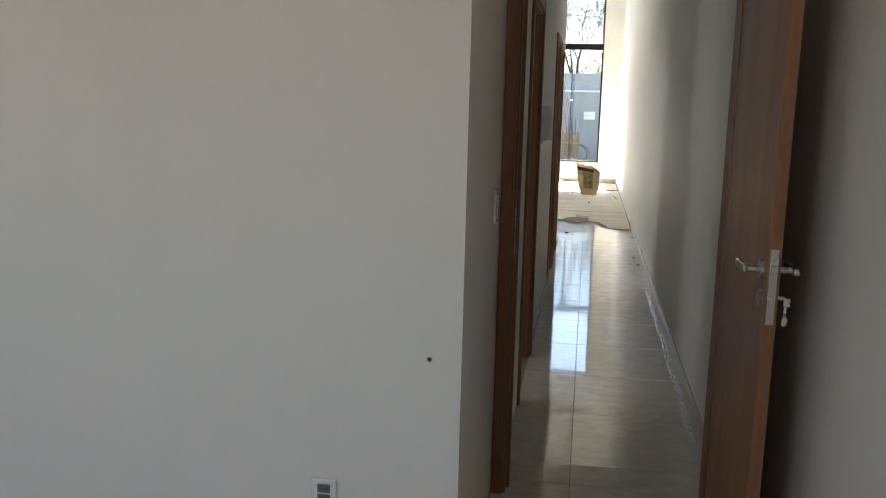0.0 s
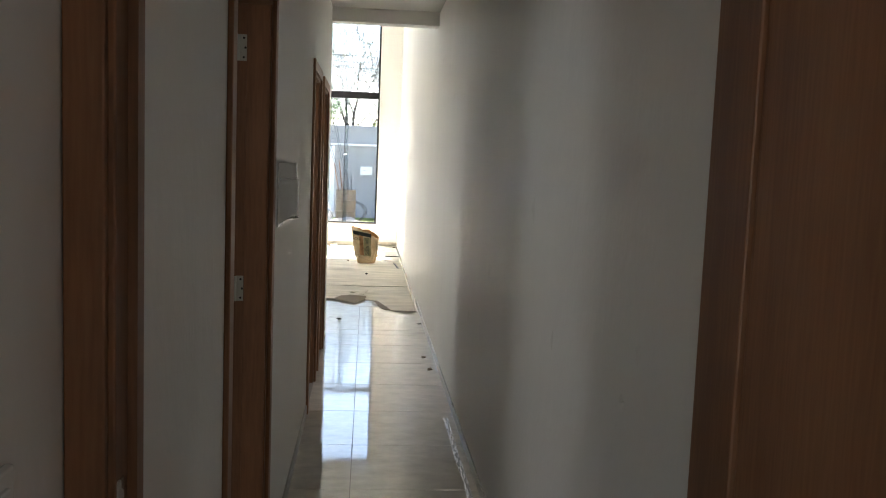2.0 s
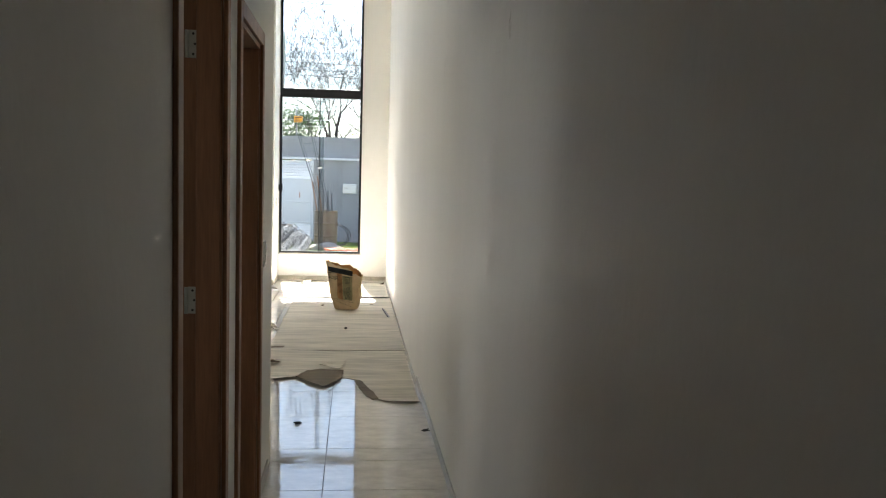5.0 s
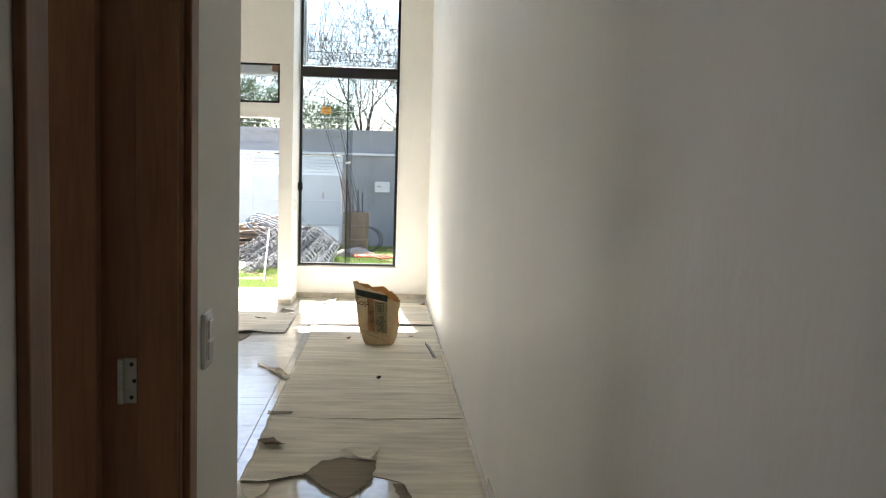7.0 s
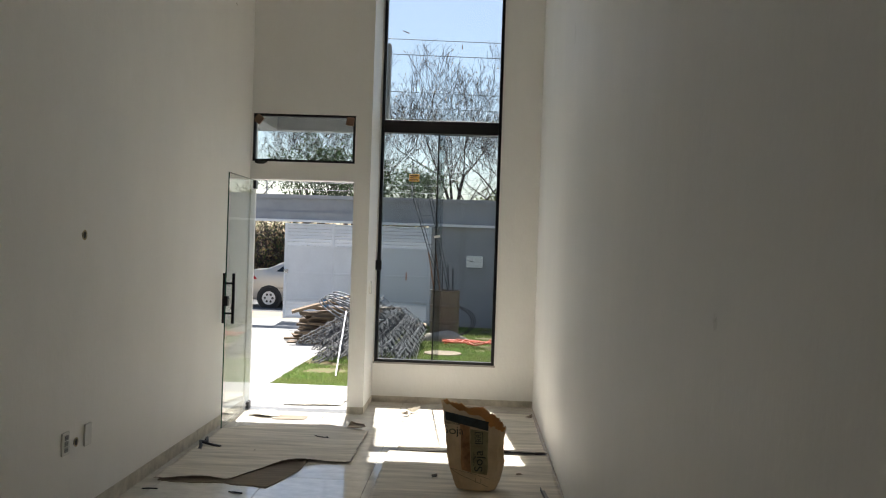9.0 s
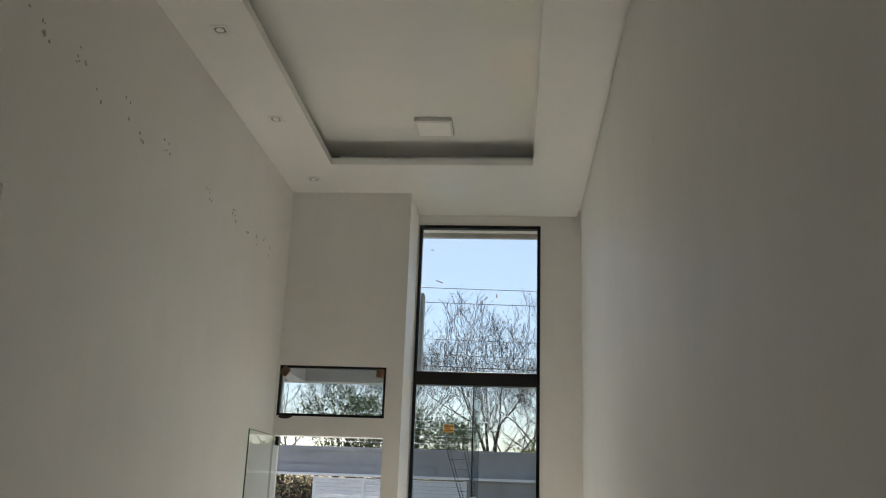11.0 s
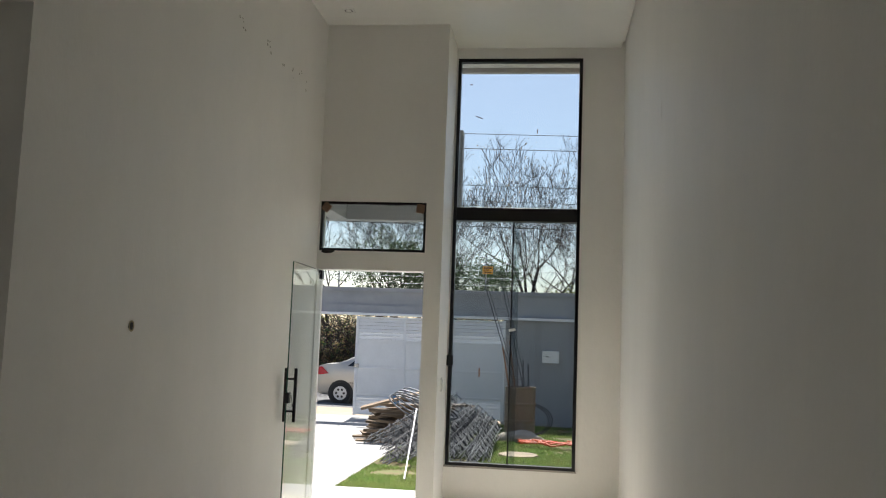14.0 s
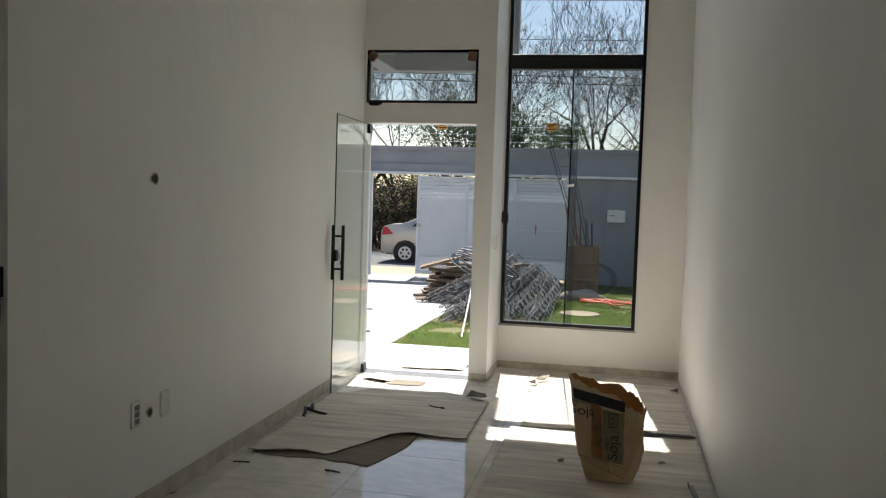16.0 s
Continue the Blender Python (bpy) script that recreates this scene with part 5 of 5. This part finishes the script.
# electric fence over the wall
WIRE = mat("fence_wire", (0.45, 0.46, 0.48), 0.4, 0.7, bump=0.0)
for x in (-7.4, -4.4, -1.34, 1.7):
    p = thing("fence_post", "thin electric fence post on the boundary wall", "fence post", pose(x, GY + 0.06, 2.48), "electric fence posts")
    part("rod", boxes((-0.012, 0.012, -0.012, 0.012, 0, 0.75)), GALV, p)
    for z in (0.12, 0.27, 0.42, 0.57, 0.70):
        bm = bmesh.new()
        cyl(bm, (0, -0.03, z), (0, 0.0, z), 0.018, n=10)
        part("insulator", bm, RUBBER, p)
fence = thing("fence_wires", "five thin electric fence wires over the boundary wall", "fence wire")
for z in (0.12, 0.27, 0.42, 0.57, 0.70):
    tube("wire", [(-9, GY + 0.03, 2.48 + z), (-4.4, GY + 0.03, 2.47 + z), (5, GY + 0.03, 2.48 + z)], 0.0035, WIRE, fence, res=1)
SIGN = mat("orange_sign", (0.80, 0.36, 0.03), 0.5, vary=0.05, bump=0.0)
INK = mat("sign_print", (0.05, 0.03, 0.02), 0.6, bump=0.0)
for x in (-1.30, -3.48):
    s = thing("warning_sign", "small orange warning sign on the electric fence", "warning sign", pose(x, GY, 2.83), "fence warning signs")
    part("panel", boxes((-0.105, 0.105, -0.012, -0.006, 0, 0.15)), SIGN, s)
    part("print", boxes((-0.085, 0.085, -0.014, -0.012, 0.105, 0.13), (-0.085, 0.03, -0.014, -0.012, 0.068, 0.085), (-0.085, 0.085, -0.014, -0.012, 0.022, 0.042)), INK, s)

# overhead wires
CABLE = mat("overhead_cable", (0.03, 0.03, 0.03), 0.6, bump=0.0)
for y, z, r in ((40.2, 8.9, 0.012), (40.2, 8.35, 0.012), (40.2, 7.0, 0.012), (40.6, 6.5, 0.012), (40.0, 6.0, 0.02), (40.2, 5.75, 0.018), (40.1, 5.5, 0.02)):
    c = thing("overhead_cable", "thin dark overhead cable along the street", "cable", group="overhead cables")
    tube("span", [(-40, y, z + 0.9), (-14, y, z + 0.25), (-2, y, z), (12, y, z - 0.25), (40, y, z)], r, CABLE, c, res=1)

# ---- trees ----
BARK = mat("dry_bark", (0.048, 0.037, 0.031), 0.97, vary=0.3, scale=6, bump=0.5, bump_scale=30)


LEAF_G = leaf_mat("green_leaves", (0.065, 0.105, 0.04), (0.035, 0.062, 0.022))
LEAF_D = leaf_mat("dry_leaves", (0.28, 0.20, 0.10), (0.15, 0.11, 0.06))
LEAF_Y = leaf_mat("yellow_green_leaves", (0.20, 0.21, 0.04), (0.10, 0.12, 0.03))


def grow(seed, height, spread, depth=7, fork=0.42, up=0.45):
    """Limbs of a tree as tapered segments, and the tips of its twigs."""
    rng = random.Random(seed)
    segs, tips = [], []

    def limb(p, d, length, r, level):
        n = 3 if level < 3 else 2
        for i in range(n):
            q = p + d * (length / n)
            segs.append((p, q, r, r * 0.86, level))
            r *= 0.86
            p = q
            d = (d + Vector((rng.gauss(0, 0.13), rng.gauss(0, 0.13), rng.gauss(0.03, 0.08)))).normalized()
            if level >= 2 and rng.random() < 0.5:
                side = (d + Vector((rng.gauss(0, 0.8), rng.gauss(0, 0.8), rng.gauss(0.1, 0.5)))).normalized()
                if level + 2 <= depth:
                    limb(p, side, length * 0.5, r * 0.5, level + 2)
        if level >= depth:
            tips.append(p)
            return
        k = 3 if level == 0 else (2 if rng.random() < 0.75 else 3)
        for i in range(k):
            side = Vector((rng.gauss(0, fork), rng.gauss(0, fork), rng.uniform(-0.05, up)))
            limb(p, (d + side * (1.0 + spread)).normalized(), length * rng.uniform(0.66, 0.86), r * (0.72 if i == 0 else 0.58), level + 1)

    limb(Vector((0, 0, 0)), Vector((rng.gauss(0, 0.06), rng.gauss(0, 0.06), 1)).normalized(), height * 0.26, height * 0.021, 0)
    top = max(s[1].z for s in segs)
    f = height / top
    return [(a * f, b * f, r0, r1, l) for a, b, r0, r1, l in segs], [t * f for t in tips]


def limb_mesh(segs, name, rmin=0.006):
    vs, fs = [], []
    for a, b, r0, r1, level in segs:
        n = 7 if level < 2 else (4 if level < 5 else 3)
        d = (b - a).normalized()
        u = d.orthogonal().normalized()
        w = d.cross(u)
        k = len(vs)
        for c, r in ((a, max(r0, rmin)), (b, max(r1, rmin))):
            for i in range(n):
                t = 2 * math.pi * i / n
                vs.append(tuple(c + (u * math.cos(t) + w * math.sin(t)) * r))
        for i in range(n):
            j = (i + 1) % n
            fs.append((k + i, k + j, k + n + j, k + n + i))
    me = bpy.data.meshes.new(name)
    me.from_pydata(vs, [], fs)
    me.materials.append(BARK)
    return me


def leaf_mesh(centres, count, radius, size, seed, material, name="crown"):
    rng = random.Random(seed)
    vs, fs = [], []
    for k in range(count):
        c = centres[rng.randrange(len(centres))] + Vector((rng.gauss(0, radius), rng.gauss(0, radius), rng.gauss(0, radius * 0.8)))
        a = Vector((rng.gauss(0, 1), rng.gauss(0, 1), rng.gauss(0, 1))).normalized()
        b = a.orthogonal().normalized()
        s = size * rng.uniform(0.6, 1.3)
        n = len(vs)
        vs += [tuple(c - a * s), tuple(c + b * s * 0.45), tuple(c + a * s), tuple(c - b * s * 0.45)]
        fs.append((n, n + 1, n + 2, n + 3))
    me = bpy.data.meshes.new(name)
    me.from_pydata(vs, [], fs)
    me.materials.append(material)
    return me


def tree(seed, height, spread, label, leaves, count, radius, size, depth=7, rmin=0.006):
    segs, tips = grow(seed, height, spread, depth)
    t = thing("tree", label, "tree", group="trees across the street")
    for nm, keep in (("trunk", [s for s in segs if s[4] < 2]), ("crown", [s for s in segs if s[4] >= 2])):
        o = new(nm, limb_mesh(keep, nm, rmin))
        o.parent = t
    if count:
        o = new("foliage", leaf_mesh(tips, count, radius, size, seed + 50, leaves))
        o.parent = t
    return t


bare = [tree(s, h, 0.15, "leafless dry tree with many thin twigs", LEAF_D, 260, 0.10, 0.05) for s, h in ((21, 9.9), (33, 9.2), (47, 10.4))]
green = [tree(s, h, 0.35, "leafy green tree across the street", LEAF_G, 4200, 0.22, 0.075, 6) for s, h in ((61, 5.6), (75, 6.2))]
bush = tree(88, 3.6, 0.6, "yellow-green bushy tree across the street", LEAF_Y, 4200, 0.25, 0.075, 6)
spots = [(bare[0], -0.9, 42.5, 0, 1.0), (bare[1], -3.6, 43.2, 40, 0.92), (bare[2], 0.4, 44.5, 110, 0.92), (bare[0], -6.2, 44, 200, 0.85), (bare[1], -8.3, 42.5, 300, 0.9), (bare[2], -9.8, 44, 20, 0.85), (bare[0], -11.6, 43, 80, 0.95),
         (bare[1], 2.4, 43.5, 160, 0.95), (bare[2], -2.3, 46, 250, 0.85), (bare[1], -5.0, 47, 15, 0.9), (bare[0], -7.4, 47, 130, 0.9), (bare[2], 4.6, 45, 60, 0.95), (bare[0], -14, 45, 10, 0.9), (bare[1], 1.3, 48, 210, 1.0), (bare[2], -12.6, 48, 140, 0.95),
         (green[0], -3.4, 41.6, 0, 0.95), (green[1], -7.0, 42.0, 90, 1.0), (bush, 1.0, 41.6, 0, 1.1), (bush, -10.6, 42.0, 70, 1.0), (bush, 3.6, 42, 140, 1.1)]
used = set()
for ob, x, y, a, k in spots:
    m = pose(x, y, -0.56, 0, 0, a)
    if ob.name in used:
        c = copy_thing(ob, m)
    else:
        c = ob
        c.matrix_world = m
        used.add(ob.name)
    c.scale = (k, k, k)


def brush():
    """Dry tangled brush along the far verge, with sparse leaves."""
    rng = random.Random(31)
    rows, cs = [], []
    for k in range(2000):
        x, y = rng.uniform(-16, 6), rng.uniform(40.6, 43.5)
        p = Vector((x, y, -0.56))
        d = Vector((rng.gauss(0, 0.5), rng.gauss(0, 0.3), 1)).normalized()
        for i in range(6):
            q = p + d * rng.uniform(0.3, 0.75)
            rows.append((p, q))
            if i > 0:
                cs.append(q)
                rows.append((q, q + Vector((rng.gauss(0, 0.35), rng.gauss(0, 0.3), rng.gauss(0.05, 0.3)))))
            p, d = q, (d + Vector((rng.gauss(0, 0.4), rng.gauss(0, 0.3), rng.gauss(-0.12, 0.2)))).normalized()
    me = rod_mesh(rows, 0.012, 3)
    me.materials.append(BARK)
    tagged(new("brush", me), "dry tangled brush along the far verge", "brush", kind="stuff")
    for nm, mt, n, s in (("brush_leaves", LEAF_D, 26000, 7), ("brush_leaves", LEAF_G, 15000, 8), ("brush_leaves", LEAF_Y, 6000, 9)):
        tagged(new(nm, leaf_mesh(cs, n, 0.14, 0.06, s, mt, "brush_leaves")), "sparse dry and green brush leaves", "leaves", kind="stuff")


brush()

# ---- parked car ----
CARPAINT = mat("silver_beige_car_paint", (0.50, 0.47, 0.42), 0.28, 0.45, vary=0.03, bump=0.0)
CARGLASS = mat("dark_car_glass", (0.015, 0.018, 0.02), 0.05, bump=0.0)
TYRE = mat("tyre_rubber", (0.02, 0.02, 0.02), 0.8, bump=0.1)
RIM = mat("silver_wheel_cover", (0.55, 0.56, 0.58), 0.35, 0.6, bump=0.0)
REDLIGHT = mat("red_tail_light", (0.45, 0.02, 0.03), 0.15, bump=0.0)


def car():
    """A saloon seen from its side: x forward, nearside at -y."""
    c = thing("car", "silver-beige saloon car parked at the kerb outside", "car", pose(-6.9, 35.55, -0.525))
    top = [(0.0, 0.92), (0.06, 1.08), (0.25, 1.14), (0.62, 1.17), (0.9, 1.28), (1.35, 1.50), (1.75, 1.56), (2.3, 1.54), (2.75, 1.33), (3.2, 1.06), (3.6, 0.99), (4.05, 0.90), (4.25, 0.72), (4.32, 0.55)]
    belt = [(0.0, 0.90), (0.3, 1.08), (1.0, 1.06), (2.5, 0.98), (3.2, 0.92), (4.0, 0.82), (4.32, 0.5)]
    half = [(0.0, 0.66), (0.12, 0.76), (0.5, 0.82), (2.0, 0.84), (3.6, 0.82), (4.1, 0.74), (4.32, 0.58)]
    bot = [(0.0, 0.34), (0.15, 0.24), (0.6, 0.22), (3.8, 0.22), (4.2, 0.26), (4.32, 0.36)]
    bm = bmesh.new()
    rings = []
    N = 64
    for i in range(N + 1):
        x = 4.32 * i / N
        zt, zb, w, z0 = lerp_knots(top, x), lerp_knots(belt, x), lerp_knots(half, x), lerp_knots(bot, x)
        zb = min(zb, zt - 0.02)
        g = max(0.0, zt - zb)
        wr = w - 0.32 * min(1.0, g / 0.5) * 0.75
        prof = [(w * 0.90, z0), (w * 0.97, z0 + 0.08), (w, z0 + (zb - z0) * 0.45), (w * 0.99, z0 + (zb - z0) * 0.8), (w * 0.955, zb), (wr + (w * 0.94 - wr) * 0.5, zb + g * 0.5), (wr, zt - 0.05 * min(1, g / 0.3)), (wr * 0.7, zt - 0.008), (0, zt)]
        pts = [(-a, z) for a, z in prof] + [(a, z) for a, z in reversed(prof[:-1])]
        rings.append([bm.verts.new((x, y, z)) for y, z in pts])
    for a, b in zip(rings, rings[1:]):
        for k in range(len(a) - 1):
            bm.faces.new((a[k], b[k], b[k + 1], a[k + 1]))
        bm.faces.new((a[-1], b[-1], b[0], a[0]))
    bm.faces.new(rings[0])
    bm.faces.new(rings[-1][::-1])
    bmesh.ops.recalc_face_normals(bm, faces=bm.faces)
    part("body", bm, CARPAINT, c, smooth=True)
    for side in (-1, 1):
        for pts in ([(0.98, 1.10), (1.38, 1.43), (1.62, 1.47), (1.62, 1.08)], [(1.68, 1.08), (1.68, 1.48), (2.3, 1.46), (2.45, 1.04)], [(2.50, 0.98), (2.36, 1.38), (2.62, 1.32), (3.05, 1.0)]):
            bm = bmesh.new()
            vs = []
            for x, z in pts:
                zb, zt, w = lerp_knots(belt, x), lerp_knots(top, x), lerp_knots(half, x)
                g = max(0.05, zt - zb)
                wr = w - 0.24 * min(1, g / 0.5)
                f = min(1, max(0, (z - zb) / g))
                vs.append(bm.verts.new((x, side * (w * 0.955 + (wr - w * 0.955) * f + 0.012), z)))
            bm.faces.new(vs if side < 0 else vs[::-1])
            part("side_window", bm, CARGLASS, c, "dark tinted side window")
        bm = bmesh.new()
        q = [(0.03, 0.82), (0.10, 1.05), (0.20, 1.06), (0.42, 0.86), (0.18, 0.82)]
        vs = [bm.verts.new((x, side * (lerp_knots(half, x) * 1.0 + 0.012), z)) for x, z in q]
        bm.faces.new(vs if side < 0 else vs[::-1])
        part("tail_light", bm, REDLIGHT, c, "red tail light")
        bm = boxes((1.64, 1.66, side * 0.835 - 0.012, side * 0.835 + 0.012, 0.30, 0.98), (0.55, 3.7, side * 0.84 - 0.01, side * 0.84 + 0.01, 0.60, 0.615))
        part("door_gap", bm, RUBBER, c)
        for x in (0.80, 3.40):
            bm = bmesh.new()
            cyl(bm, (x, side * 0.70, 0.31), (x, side * 0.838, 0.31), 0.37, n=32)
            part("wheel_arch", bm, RUBBER, c)
            w = thing("wheel", "", "")
            w.parent = c
            w.location = (x, side * 0.78, 0.30)
            bm = bmesh.new()
            cyl(bm, (0, -0.09, 0), (0, 0.09, 0), 0.30, n=36)
            bmesh.ops.bevel(bm, geom=[e for e in bm.edges if abs(e.verts[0].co.y - e.verts[1].co.y) < 0.001], offset=0.03, segments=2, affect='EDGES')
            part("tyre", bm, TYRE, w)
            bm = bmesh.new()
            cyl(bm, (0, side * 0.085, 0), (0, side * 0.097, 0), 0.20, n=32)
            part("rim", bm, RIM, w)
            for k in range(6):
                a = 2 * math.pi * k / 6
                bm = bmesh.new()
                cyl(bm, (0.115 * math.cos(a), side * 0.095, 0.115 * math.sin(a)), (0.115 * math.cos(a), side * 0.0985, 0.115 * math.sin(a)), 0.036, n=12)
                part("rim_hole", bm, RUBBER, w)
    return c


car()

# ---- floor: one slab, then every tile ----
TILE = mat("polished_cream_porcelain", (0.70, 0.665, 0.60), 0.065, vary=0.15, scale=7.0, bump=0.06, bump_scale=14, fine=0.03, rough_vary=0.04, per_piece=0.03, in_world=True, rough_edge=(0.47, 0.60), stretch=(1.0, 1.6, 1.0))
GROUT = mat("grey_grout", (0.30, 0.28, 0.25), 0.9, bump=0.2)
fl = struct("floor", boxes((-4.0, 0.68, -3.0, 3.0, -0.2, -0.006), (-3.6, XR, 3.0, YE, -0.2, -0.006), (XK, XR, YE, YK, -0.2, -0.006), (XL, XR, YK, YD, -0.2, -0.006), (-0.94, XR, YD, YW, -0.2, -0.006)), GROUT,
            "polished cream porcelain tile floor with dust and footprints")
TS, GAP = 0.63, 0.0030
shared = {}


def tile(x0, x1, y0, y1):
    w, d = round(x1 - x0 - GAP, 4), round(y1 - y0 - GAP, 4)
    if w < 0.02 or d < 0.02:
        return
    if (w, d) not in shared:
        b = bmesh.new()
        r = bmesh.ops.create_cube(b, size=1.0, matrix=Matrix.Translation((0, 0, -0.0045)) @ Matrix.Diagonal((w, d, 0.009, 1)))
        top = [e for e in b.edges if all(v.co.z > -0.001 for v in e.verts)]
        bmesh.ops.bevel(b, geom=top, offset=0.0008, segments=1, affect='EDGES')
        shared[(w, d)] = mesh_of("tile", b, TILE)
    ob = new("tile", shared[(w, d)])
    ob.parent = fl
    ob.location = ((x0 + x1) / 2, (y0 + y1) / 2, 0.0)


def tiles(X0, X1, Y0, Y1):
    i0, i1 = math.floor(X0 / TS), math.ceil(X1 / TS)
    j0, j1 = math.floor((Y0 - 5.09) / TS), math.ceil((Y1 - 5.09) / TS)
    for i in range(i0, i1):
        for j in range(j0, j1):
            tile(max(X0, i * TS), min(X1, (i + 1) * TS), max(Y0, 5.09 + j * TS), min(Y1, 5.09 + (j + 1) * TS))


tiles(-4.0, 0.68, -3.0, 1.94)
tiles(-0.303, 0.68, 1.94, 3.0)
tiles(-0.285, XR, 3.0, YE)
tiles(-3.6, -0.435, 3.12, YE - 0.15)
tiles(XK, XR, YE, YK)
tiles(XL, XR, YK, YD)
tiles(-0.94, XR, YD, YW)
